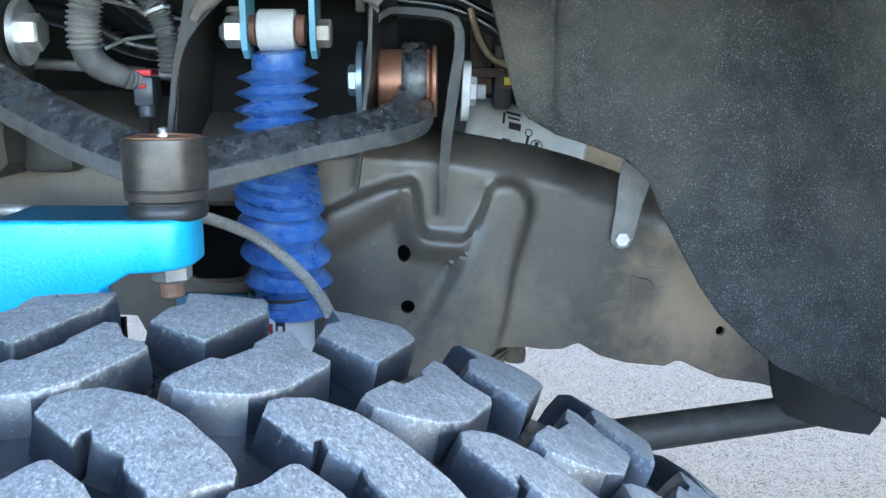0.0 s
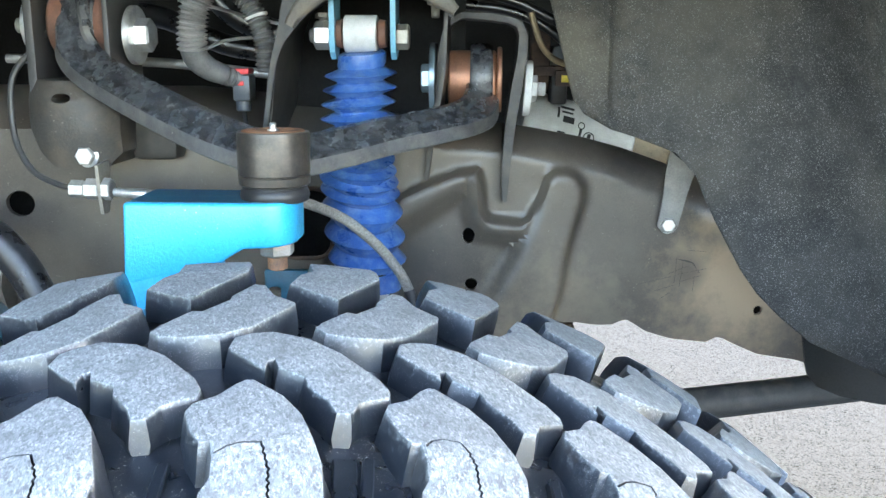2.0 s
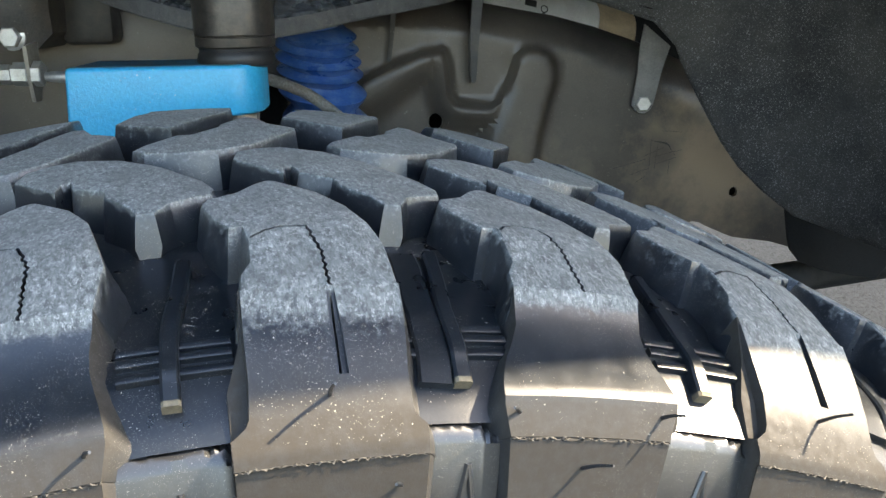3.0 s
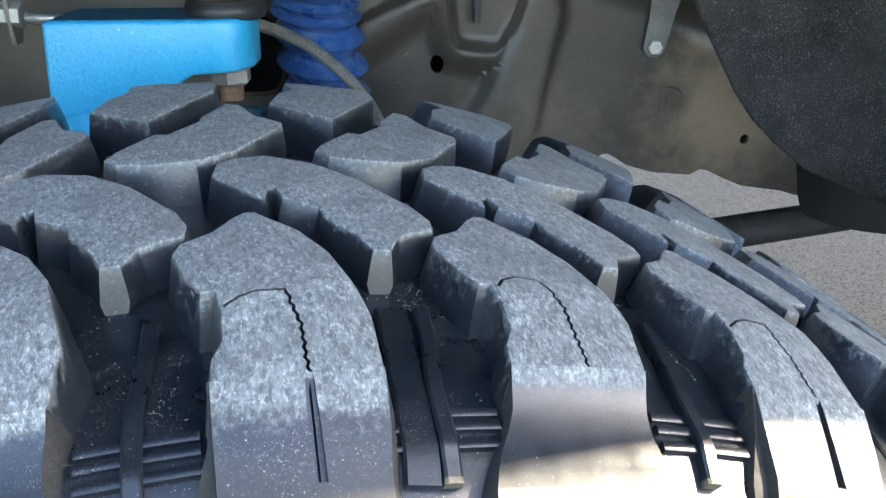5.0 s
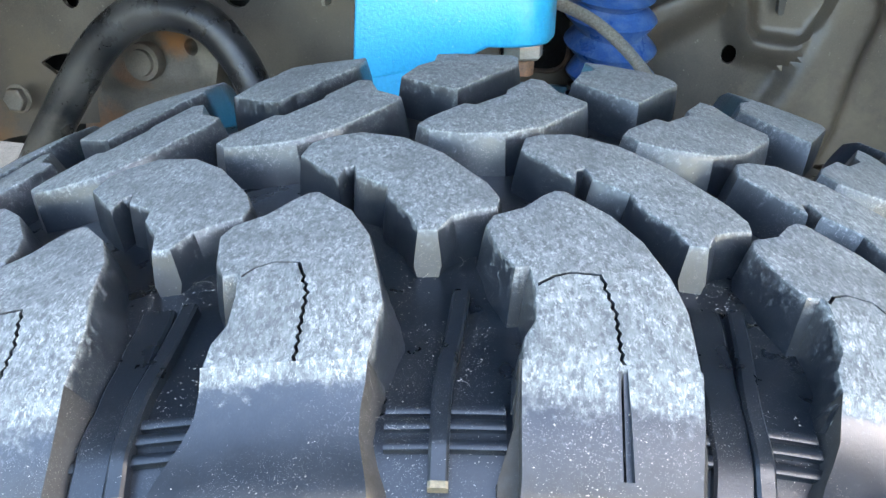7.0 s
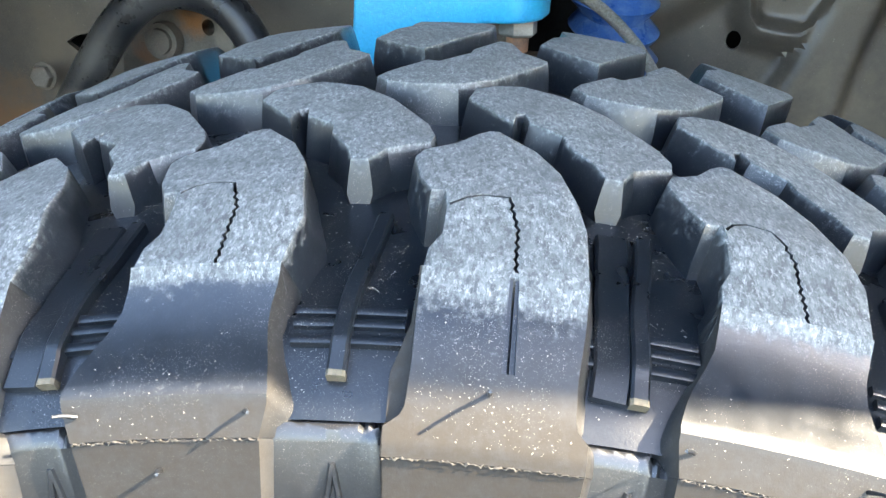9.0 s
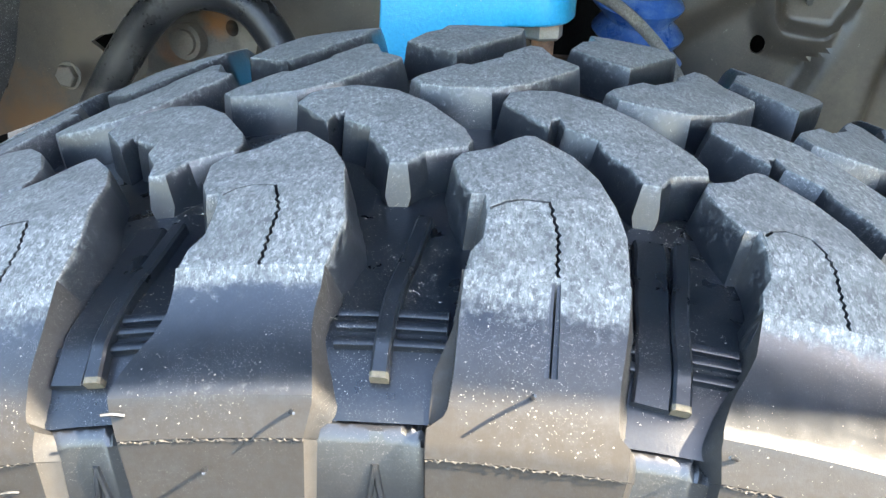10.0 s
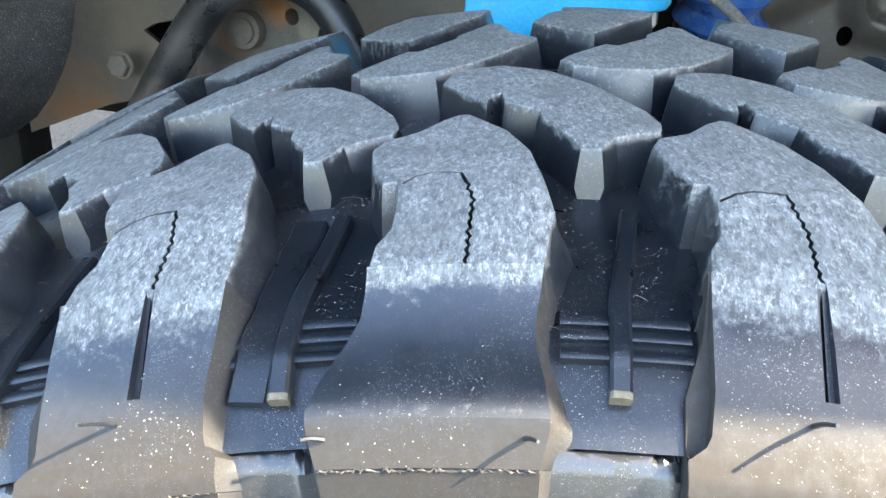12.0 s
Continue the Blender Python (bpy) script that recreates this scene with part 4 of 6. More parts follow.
RAIL_TOP = [1.022, 0.995, 0.983, 0.970, 0.959, 0.945, 0.925, 0.89, 0.82]
rail_outline = [(0.60, 0.80), (0.60, 0.70), (0.36, 0.730), (0.312, 0.746), (0.271, 0.753), (0.244, 0.765), (0.235, 0.770), (0.228, 0.771), (0.218, 0.766), (0.181, 0.770), (0.155, 0.778), (0.143, 0.786), (0.136, 0.790), (0.130, 0.789), (0.121, 0.785), (0.103, 0.785), (0.085, 0.788), (0.060, 0.788), (0.036, 0.772), (0.024, 0.738), (0.0, 0.70), (-0.05, 0.685), (-0.16, 0.69), (-0.235, 0.775), (-0.258, 0.826), (-0.288, 0.828), (-0.305, 0.790), (-0.55, 0.79), (-0.62, 0.78), (-0.70, 0.76), (-0.80, 0.72), (-0.80, 1.022)] + [(x, z) for x, z in zip((-0.3, -0.16, -0.1, 0.02, 0.09, 0.13, 0.17, 0.22, 0.30), (1.018, 1.006, 0.995, 0.983, 0.970, 0.959, 0.945, 0.925, 0.89))]
rail_outline = densify(rail_outline, 0.012)
rail_holes = [circle(-0.0245, 0.8780, 0.0062, 0.0082, 16), circle(-0.0215, 0.8285, 0.0064, 0.0062, 16), circle(-0.4510, 0.9105, 0.0135, 0.0125, 20), circle(0.2690, 0.7990, 0.0045, 0.0050, 12), [(-0.187 + x, 0.8905 + z) for x, z in rounded(0.060, 0.067, 0.28, 4)], circle(-0.612, 0.899, 0.0085, 0.0085, 16), circle(-0.765, 0.790, 0.010, 0.010, 16), [(-0.652, 0.838), (-0.640, 0.845), (-0.608, 0.852), (-0.612, 0.842), (-0.630, 0.822)]]
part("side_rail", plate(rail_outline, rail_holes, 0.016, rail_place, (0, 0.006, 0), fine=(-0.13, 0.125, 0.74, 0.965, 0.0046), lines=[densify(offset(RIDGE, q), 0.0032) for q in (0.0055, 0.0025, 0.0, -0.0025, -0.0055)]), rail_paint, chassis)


# shade inside the box rail is put into this sheet's near-black colour
part("inner_web", plate([(-0.8, 0.80), (-0.345, 0.80), (-0.33, 0.845), (-0.27, 0.845), (-0.25, 0.78), (-0.16, 0.72), (-0.05, 0.70), (0.02, 0.745), (0.06, 0.79), (0.15, 0.79), (0.19, 0.772), (0.24, 0.770), (0.31, 0.752), (0.45, 0.72), (0.45, 0.84), (0.2, 0.91), (0.1, 0.94), (-0.8, 0.97)], [], 0.1, lambda x, z: Vector((x, rail_y(x) + 0.07, z)), (0, 0.006, 0)), bay_shade, chassis, "inner web of the box rail, shade put into its near-black colour")


def channel(path, thick, y0, y1, bm=None):
    """A strip of sheet metal bent along a path in x and z, from y0 to y1."""
    bm = bm or bmesh.new()
    path = [Vector((x, 0, z)) for x, z in path]
    rows = []
    for i, p in enumerate(path):
        d = (path[min(i + 1, len(path) - 1)] - path[max(i - 1, 0)]).normalized()
        w = thick[i] if isinstance(thick, (list, tuple)) else thick
        nrm = Vector((-d.z, 0, d.x)) * (w / 2)
        rows.append([bm.verts.new(p + s * nrm + Vector((0, y, 0))) for s, y in ((1, y0), (-1, y0), (-1, y1), (1, y1))])
    for a, b in zip(rows, rows[1:]):
        for k in range(4):
            bm.faces.new((a[k], a[(k + 1) % 4], b[(k + 1) % 4], b[k]))
    bm.faces.new(rows[0])
    bm.faces.new(rows[-1])
    bmesh.ops.recalc_face_normals(bm, faces=bm.faces)
    bmesh.ops.bevel(bm, geom=list(bm.edges), offset=0.0009, segments=2, affect="EDGES")
    return bm


rear_bracket = part("rear_arm_bracket", channel([(-0.0655, 0.934), (-0.062, 0.960), (-0.057, 1.00), (-0.053, 1.04), (-0.049, 1.068), (-0.044, 1.080), (-0.033, 1.0865), (-0.010, 1.0855), (0.010, 1.083), (0.020, 1.079), (0.0240, 1.069), (0.0235, 1.05), (0.0185, 1.02), (0.0135, 0.985), (0.0105, 0.95), (0.0095, 0.914)], [0.004, 0.0045, 0.005, 0.005, 0.005, 0.005, 0.0055, 0.006, 0.006, 0.007, 0.008, 0.009, 0.0095, 0.0095, 0.0080, 0.0045], 0.722, 0.79), tower_grey, chassis, "dark steel channel bracket")
part("front_crossmember", box(-1.20, -0.935, 0.80, 0.86, 0.40, 0.80, 0.01), bay_shade, chassis, "dark crossmember")
part("front_web", plate([(-1.20, 0.80), (-1.20, 0.715), (-0.72, 0.715), (-0.685, 0.70), (-0.66, 0.55), (-0.30, 0.55), (-0.30, 0.80)], [], 0.2, lambda x, z: Vector((x, 0.80, z)), (0, 0.006, 0)), bay_shade, chassis, "dark web below the rail")
front_bracket = part("front_arm_bracket", box(-0.339, -0.334, 0.655, 0.73, 1.00, 1.16, 0.001), black_steel, chassis, "dark steel plate bracket")
part("front_arm_bracket", box(-0.408, -0.400, 0.655, 0.73, 1.00, 1.16, 0.001), black_steel, chassis, "dark steel plate bracket")


ARCH = [(-0.2065, 0.960), (-0.1985, 0.989), (-0.1905, 1.038), (-0.1835, 1.058), (-0.1765, 1.068), (-0.169, 1.077), (-0.159, 1.087), (-0.147, 1.096), (-0.127, 1.102), (-0.104, 1.1035), (-0.084, 1.103), (-0.065, 1.099), (-0.049, 1.090), (-0.038, 1.080)]
RIM = [(-0.037, 1.104), (-0.044, 1.113), (-0.066, 1.119), (-0.144, 1.118), (-0.164, 1.115), (-0.174, 1.110), (-0.180, 1.102), (-0.184, 1.089), (-0.188, 1.069), (-0.1955, 1.040), (-0.2030, 0.989), (-0.211, 0.960)]
LIP_OUT = [(-0.181, 1.080), (-0.176, 1.088), (-0.167, 1.097), (-0.151, 1.107), (-0.135, 1.112), (-0.112, 1.115), (-0.084, 1.115), (-0.065, 1.111), (-0.050, 1.105), (-0.036, 1.095)]
LIP_IN = [(-0.036, 1.080), (-0.049, 1.090), (-0.065, 1.099), (-0.084, 1.103), (-0.104, 1.103), (-0.127, 1.102), (-0.147, 1.096), (-0.159, 1.087), (-0.169, 1.077), (-0.1725, 1.070), (-0.1765, 1.068), (-0.1800, 1.072)]


def band_plate(outline, y, thick, edge):
    bm = plate(outline, [], 0.02, lambda x, z: Vector((x, y, z)), (0, thick, 0))
    bmesh.ops.recalc_face_normals(bm, faces=bm.faces)
    bmesh.ops.bevel(bm, geom=[q for q in bm.edges if len(q.link_faces) == 2 and q.calc_face_angle(0) > 1.2], offset=edge, segments=6, affect="EDGES")
    return bm


def rounder(line, n=4):
    return [(p.x, p.z) for p in smooth_path([(x, 0, z) for x, z in line], n)]


tower = part("shock_tower", band_plate(rounder(ARCH) + rounder(RIM), 0.652, 0.006, 0.0008), tower_grey, chassis, "dark steel shock tower face with an arched mouth")
middle_line = [((a[0] + b[0]) / 2, 0.650, (a[1] + b[1]) / 2) for a, b in zip(LIP_OUT, LIP_IN[::-1][2:])]
part("tower_lip", sweep(middle_line, lambda s, u: 0.55 + 0.45 * ease(u * 6) * ease((1.02 - u) * 8), section=rounded(0.0150, 0.0085, 0.46, 5), up=(0, 1, 0), n=8), tower_brown, chassis, "brown worn rolled lip of the arch")
part("tower_wall", channel([(-0.201, 0.965), (-0.195, 1.02), (-0.188, 1.07), (-0.178, 1.092), (-0.150, 1.108), (-0.10, 1.112), (-0.06, 1.109), (-0.044, 1.095), (-0.046, 1.04), (-0.055, 0.98)], 0.003, 0.658, 0.78), tower_grey, chassis)
# near-black sheet gives the shade at the back of the tower
part("tower_back", box(-0.205, -0.03, 0.765, 0.77, 0.93, 1.12, 0), bay_shade, chassis)


def mount_box():
    outline = [(-0.409, 1.022), (-0.400, 1.029), (-0.338, 1.027), (-0.328, 1.018), (-0.330, 0.966), (-0.341, 0.954), (-0.386, 0.953), (-0.400, 0.966), (-0.410, 0.99)]
    hole = circle(-0.372, 1.0135, 0.0085, 0.0042, 16)

    def front(x, z):
        bow = 0.020 * (1 - min(1.0, abs(x + 0.369) / 0.041) ** 2.5)
        return Vector((x, 0.655 - bow + 0.3 * max(0, 0.985 - z) + 0.6 * max(0, z - 1.012), z))

    bm = plate(densify(outline, 0.006), [hole], 0.006, front, (0, 0.09, 0))
    bmesh.ops.bevel(bm, geom=[e for e in bm.edges if len(e.link_faces) == 2 and e.calc_face_angle(0) > 1.0 and min(v.co.y for v in e.verts) < 0.70 and all(abs(v.co.x + 0.372) > 0.010 or abs(v.co.z - 1.0135) > 0.006 for v in e.verts)], offset=0.003, segments=3, affect="EDGES")
    return bm


part("bump_stop_mount", mount_box(), mount_brown, chassis, "grey-brown pressed steel box with a rusty hole")
# dark box in place of a recess, whose shade is in its colour
part("rail_gusset", box(-0.335, -0.292, 0.69, 0.72, 0.955, 1.01, 0.006), tower_grey, chassis)


for pts in ([(0.182, 0.827), (0.183, 0.854)], [(0.187, 0.824), (0.190, 0.850)], [(0.176, 0.838), (0.196, 0.846)], [(0.189, 0.830), (0.209, 0.836)], [(0.168, 0.812), (0.178, 0.818)], [(0.197, 0.852), (0.207, 0.838)], [(0.183, 0.853), (0.199, 0.849), (0.203, 0.843)], [(0.185, 0.837), (0.214, 0.843)], [(0.162, 0.820), (0.182, 0.826)], [(0.201, 0.820), (0.202, 0.835)], [(0.146, 0.827), (0.178, 0.835)], [(0.193, 0.862), (0.213, 0.860)]):
    part("scratch", sweep([rail_place(x, z) + Vector((0, 0.0001, 0)) for x, z in pts], lambda s, u: 0.0008 * (1 - abs(2 * u - 1)) + 0.0002, segs=6, n=6), scuff, chassis, "dark scuffed scratch")

part("opening_lip", sweep([(-0.187 + x, rail_y(-0.187) + 0.001, 0.8905 + z) for x, z in rounded(0.062, 0.069, 0.28, 4)] + [(-0.156, rail_y(-0.187) + 0.001, 0.8905)], 0.0022, segs=8, curve=False), dark_rust, chassis, "rusty pressed lip of the opening")

# ---- fasteners ----
def bolt(name, origin, axis, r, h, mat, parent, washer=0.0, wt=0.003, wmat=None, thread=0.0, label="", flange=0.0):
    ob = part(name, hexagon(origin, axis, r, h, flange=flange), mat, parent, label, angle=25)
    a = Vector(axis).normalized()
    if washer:
        part("washer", lathe(disc(-wt, 0, washer, 0.0006), origin, axis, 36), wmat or mat, ob, angle=30)
    if thread:
        prof = [(h, 0), (h, r * 0.5)]
        k = h
        while k < h + thread:
            prof += [(k + 0.0004, r * 0.52), (k + 0.0008, r * 0.46)]
            k += 0.0011
        prof += [(h + thread + 0.001, r * 0.40), (h + thread + 0.001, 0)]
        part("thread", lathe(prof, origin, axis, 18), mat, ob)
    return ob


bolt("bolt", (0.1705, rail_y(0.17) - 0.007, 0.8895), (0, -1, 0), 0.0072, 0.006, zinc, chassis, flange=0.0092, label="bright zinc flange bolt")
bolt("bolt", (-0.357, 0.646, 0.964), (0, -1, 0), 0.0085, 0.008, zinc, chassis, flange=0.0105, label="pale flange bolt")
bolt("pivot_bolt", (-0.0625, 0.745, 1.029), (-1, 0, 0), 0.0135, 0.009, blue_zinc, chassis, washer=0.033, wt=0.0055, label="blue zinc hexagon bolt with large washer")
bolt("pivot_nut", (0.0330, 0.745, 1.020), (1, 0, -0.05), 0.0125, 0.006, white_metal, chassis, washer=0.026, wt=0.007, thread=0.007, label="whitish nut and washer")
bolt("pivot_bolt", (-0.3215, 0.692, 1.067), (1, 0, 0), 0.0150, 0.013, zinc, chassis, washer=0.026, wt=0.006, label="bright hexagon bolt head with washer")
bolt("pivot_nut", (-0.417, 0.692, 1.075), (-1, 0, 0), 0.0130, 0.008, zinc, chassis, washer=0.026, wt=0.006, thread=0.006, label="bright nut with washer")
for x, z in ((-0.154, 1.086), (-0.055, 1.098)):
    bolt("tower_stud", (x, 0.69, z), (0, -0.15, -1), 0.0075, 0.004, dull_zinc, chassis, thread=0.010, label="pale threaded stud")
for x in (-0.148, -0.046):
    bolt("tower_bolt", (x, 0.66, 1.119), (0, 0, 1), 0.014, 0.012, white_metal, chassis, label="whitish bolt head on the tower")

# ---- shock absorber ----
SX, SY = -0.1205, 0.685
shock = thing("shock_absorber", "white-bodied shock absorber with two ribbed blue rubber boots", "shock absorber")


def bellows(z0, z1, folds, r_in, r_out, lean=0.0, neck=None, swirl=0.0):
    prof = []
    step = (z1 - z0) / folds
    for i in range(folds):
        a = z0 + i * step
        ro = r_out[i] if isinstance(r_out, (list, tuple)) else r_out
        prof += [(a, r_in), (a + step * 0.10, r_in + 0.001), (a + step * 0.42, ro - 0.0012), (a + step * 0.5, ro), (a + step * 0.58, ro - 0.0012), (a + step * 0.90, r_in + 0.001)]
    prof.append((z1, r_in))
    return prof


prof = bellows(0.965, 1.0405, 6, 0.0205, [0.0330, 0.0333, 0.0335, 0.0335, 0.0331, 0.0323]) + [(1.043, 0.0215), (1.052, 0.0212), (1.054, 0.018), (1.054, 0)]
part("upper_boot", lathe(prof, (SX, SY, 0), (0, 0, 1), 48, wobble=lambda p, a: p + Vector(((p.z - 1.04) * 0.09, 0, 0.0025 * math.sin(a + 0.6)))), boot_blue, shock, "ribbed blue rubber boot")
prof = [(0.838, 0.0), (0.838, 0.0285), (0.853, 0.029), (0.8545, 0.0295)] + bellows(0.856, 0.925, 3, 0.0275, [0.0362, 0.0372, 0.0372]) + bellows(0.925, 0.967, 4, 0.0270, [0.0362, 0.0358, 0.0350, 0.0345])[1:] + [(0.967, 0)]
part("lower_boot", lathe(prof, (SX, SY, 0), (0, 0, 1), 48, wobble=lambda p, a: p + Vector(((0.925 - p.z) * 0.09 - 0.002, 0, 0.0085 * math.sin(a * 1.0 - 0.5) * ease((p.z - 0.85) / 0.04)))), boot_blue, shock, "slumped ribbed blue rubber boot")
part("body", lathe([(0.60, 0), (0.60, 0.026), (0.839, 0.026), (0.841, 0.024), (0.841, 0)], (SX - 0.0035, SY, 0), (0, 0, 1), 48), white_metal, shock, "white painted tube")
part("boot_clamp", lathe([(0.8415, 0.0292), (0.8420, 0.0302), (0.8480, 0.0302), (0.8485, 0.0292)], (SX - 0.002, SY, 0), (0, 0, 1), 48), boot_blue, shock)
part("clamp_strap", lathe([(0.8538, 0.0290), (0.8540, 0.0306), (0.8566, 0.0306), (0.8568, 0.0290)], (SX, SY, 0), (0, 0, 1), 48), rubber_black, shock, "black clamp strap")
part("top_eye", lathe([(-0.0145, 0.010), (-0.0145, 0.0150), (-0.0135, 0.0162), (0.0135, 0.0162), (0.0145, 0.0150), (0.0145, 0.010)], (SX + 0.0005, SY, 1.0690), (1, 0, 0), 40), white_metal, shock, "white steel eye")
part("eye_bushing", lathe([(-0.0220, 0), (-0.0220, 0.0115), (-0.0165, 0.0125), (-0.0145, 0.0105), (0.0145, 0.0105), (0.0165, 0.0125), (0.0220, 0.0115), (0.0220, 0)], (SX + 0.0005, SY, 1.0690), (1, 0, 0), 32), rust_bush, shock, "red-brown rubber bushing")


def curved_bar(a0, a1, z0, z1, r=0.0264):
    bm = bmesh.new()
    rows = [[bm.verts.new((SX - 0.0035 + r * math.sin(radians(a)), SY - r * math.cos(radians(a)), z)) for a in np.linspace(a0, a1, 5)] for z in (z0, z1)]
    for i in range(4):
        bm.faces.new((rows[0][i], rows[0][i + 1], rows[1][i + 1], rows[1][i]))
    return bm


for a0, a1, z0, z1 in ((-33, -27, 0.776, 0.836), (-27, -8, 0.829, 0.836), (-14, -8, 0.812, 0.829), (-27, -8, 0.806, 0.812), (-14, -8, 0.788, 0.806), (-27, -8, 0.782, 0.788), (-33, -8, 0.766, 0.772)):
    part("decal_bar", curved_bar(a0, a1, z0, z1), ink_red, shock, "red printed bar")
for a0, a1, z0, z1 in ((-3, 14, 0.834, 0.838), (-3, 1, 0.822, 0.834), (9, 14, 0.822, 0.834), (-3, 14, 0.817, 0.820), (-3, 14, 0.804, 0.808), (-3, 1, 0.808, 0.817), (-3, 14, 0.797, 0.800)):
    part("decal_bar", curved_bar(a0, a1, z0, z1), ink_black, shock, "black printed bar")
for a0, a1, z0, z1 in ((-3, 14, 0.786, 0.792), (-3, 14, 0.776, 0.781)):
    part("decal_bar", curved_bar(a0, a1, z0, z1), ink_red, shock, "red printed bar")
for x0, x1 in ((-0.1462, -0.1415), (-0.0930, -0.0885)):
    outline = [(SY - 0.016, 1.11), (SY + 0.02, 1.11), (SY + 0.018, 1.062), (SY + 0.010, 1.050), (SY - 0.004, 1.047), (SY - 0.013, 1.053), (SY - 0.016, 1.068)]
    part("mount_tab", plate(outline, [], 0.03, lambda y, z, x=x0: Vector((x, y, z)), (x1 - x0, 0, 0)), tab_paint, chassis, "light blue painted steel tab", angle=30)
bolt("shock_nut", (-0.1475, SY, 1.0675), (-1, 0, 0), 0.0125, 0.014, zinc, shock, washer=0.0145, wt=0.002, thread=0.003, label="bright zinc nut")
bolt("shock_bolt", (-0.0885, SY, 1.0665), (1, 0, 0), 0.0110, 0.011, dull_zinc, shock, washer=0.0130, wt=0.0025, label="yellowed bolt head")

# ---- upper control arm ----
BX, BY = -0.1625, 0.516
arm = thing("upper_control_arm", "dark forged A-shaped upper control arm with a rusty capped ball joint", "control arm")
part("ball_joint", lathe([(0.9600, 0), (0.9600, 0.0235), (0.9612, 0.0255), (0.9665, 0.0258), (0.9675, 0.0248), (0.9685, 0.0258), (0.9955, 0.0262), (0.9985, 0.0258), (0.9990, 0.0235), (0.9975, 0.0225), (0.9975, 0.0)], (BX, BY, 0), (0, 0, 1), 56), ball_steel, arm, "worn steel cylinder")
part("cap", lathe([(0.9970, 0.0232), (0.9996, 0.0222), (1.0000, 0.0150), (0.9990, 0.0140), (0.9988, 0.0)], (BX, BY, 0), (0, 0, 1), 48), rust_cap, arm, "rusty brown cap")
part("grease_nipple", lathe([(0.9985, 0.0042), (1.0005, 0.0040), (1.0010, 0.0026), (1.0030, 0.0024), (1.0042, 0.0028), (1.0052, 0.0018), (1.0055, 0)], (BX + 0.001, BY - 0.004, 0), (0, 0, 1), 16), zinc, arm, "small bright nipple")
part("dust_boot", lathe([(0.9475, 0), (0.9475, 0.0205), (0.9490, 0.0238), (0.9525, 0.0252), (0.9560, 0.0245), (0.9580, 0.0232), (0.9605, 0.0236), (0.9612, 0)], (BX, BY, 0), (0, 0, 1), 48), rubber_black, arm, "black rubber dust boot")
sec = [(0.0145, -0.0130), (0.0155, -0.0115), (0.0155, -0.0010), (0.0140, 0.0010), (-0.0050, 0.0100), (-0.0075, 0.0125), (-0.0125, 0.0135), (-0.0150, 0.0115), (-0.0150, -0.0110), (-0.0130, -0.0130)]
mirrored = [(-a, b) for a, b in reversed(sec)]
def faced(bm, toward):
    """Gives the faces that look a certain way the second, paler material."""
    bmesh.ops.recalc_face_normals(bm, faces=bm.faces)
    for f in bm.faces:
        if f.normal.z < 0.35 and f.normal.dot(Vector(toward).normalized()) > 0.3:
            f.material_index = 1
    return bm


part("rear_arm", faced(sweep([(BX + 0.004, BY + 0.006, 0.9780), (-0.149, 0.535, 0.9780), (-0.125, 0.565, 0.9810), (-0.093, 0.600, 0.9870), (-0.059, 0.632, 0.9920), (-0.034, 0.656, 0.9960), (-0.019, 0.680, 1.0010), (-0.0135, 0.705, 1.0080), (-0.0135, 0.728, 1.0150)], 1.0, section=sec, n=8), (0.7, -0.7, -0.2)), [arm_steel, arm_pale], arm, "dark forged arm with scuffed edges", angle=25)
part("front_arm", faced(sweep([(BX - 0.004, BY + 0.006, 0.9800), (-0.197, 0.537, 0.9875), (-0.232, 0.562, 0.9965), (-0.271, 0.590, 1.0090), (-0.314, 0.620, 1.0245), (-0.344, 0.640, 1.0380), (-0.361, 0.652, 1.0530), (-0.3665, 0.662, 1.0740), (-0.3680, 0.672, 1.0950)], 1.0, section=mirrored, n=8), (-0.5, -0.8, -0.2)), [arm_steel, arm_pale], arm, "dark forged arm with scuffed edges", angle=25)
for x0, x1, cy, cz in ((-0.0245, -0.0035, 0.745, 1.0290), (-0.3780, -0.3500, 0.692, 1.0760)):
    w = (x1 - x0) / 2
    part("bushing_eye", lathe([(-w, 0.026), (-w, 0.0305), (-w + 0.003, 0.0325), (w - 0.003, 0.0325), (w, 0.0305), (w, 0.026)], ((x0 + x1) / 2, cy, cz), (1, 0, 0), 48), arm_steel, arm, "scuffed dark ring")
part("rear_bushing", lathe(disc(-0.0225, 0.0225, 0.0272, 0.002), (-0.0225, 0.745, 1.0280), (1, 0, 0), 48), copper, arm, "copper-coloured bushing sleeve")
part("rear_bushing_flange", lathe(disc(0, 0.0045, 0.0305, 0.001), (0.0005, 0.745, 1.0280), (1, 0, 0), 48), copper, arm, "copper-coloured flange")
part("front_bushing", lathe(disc(-0.027, 0.027, 0.0300, 0.003), (-0.3660, 0.692, 1.0760), (1, 0, 0), 48), rust_bush, arm, "rusty brown bushing sleeve")

# ---- steering knuckle ----
knuckle = thing("steering_knuckle", "bright cyan painted steering knuckle with a ball joint nut", "steering knuckle")


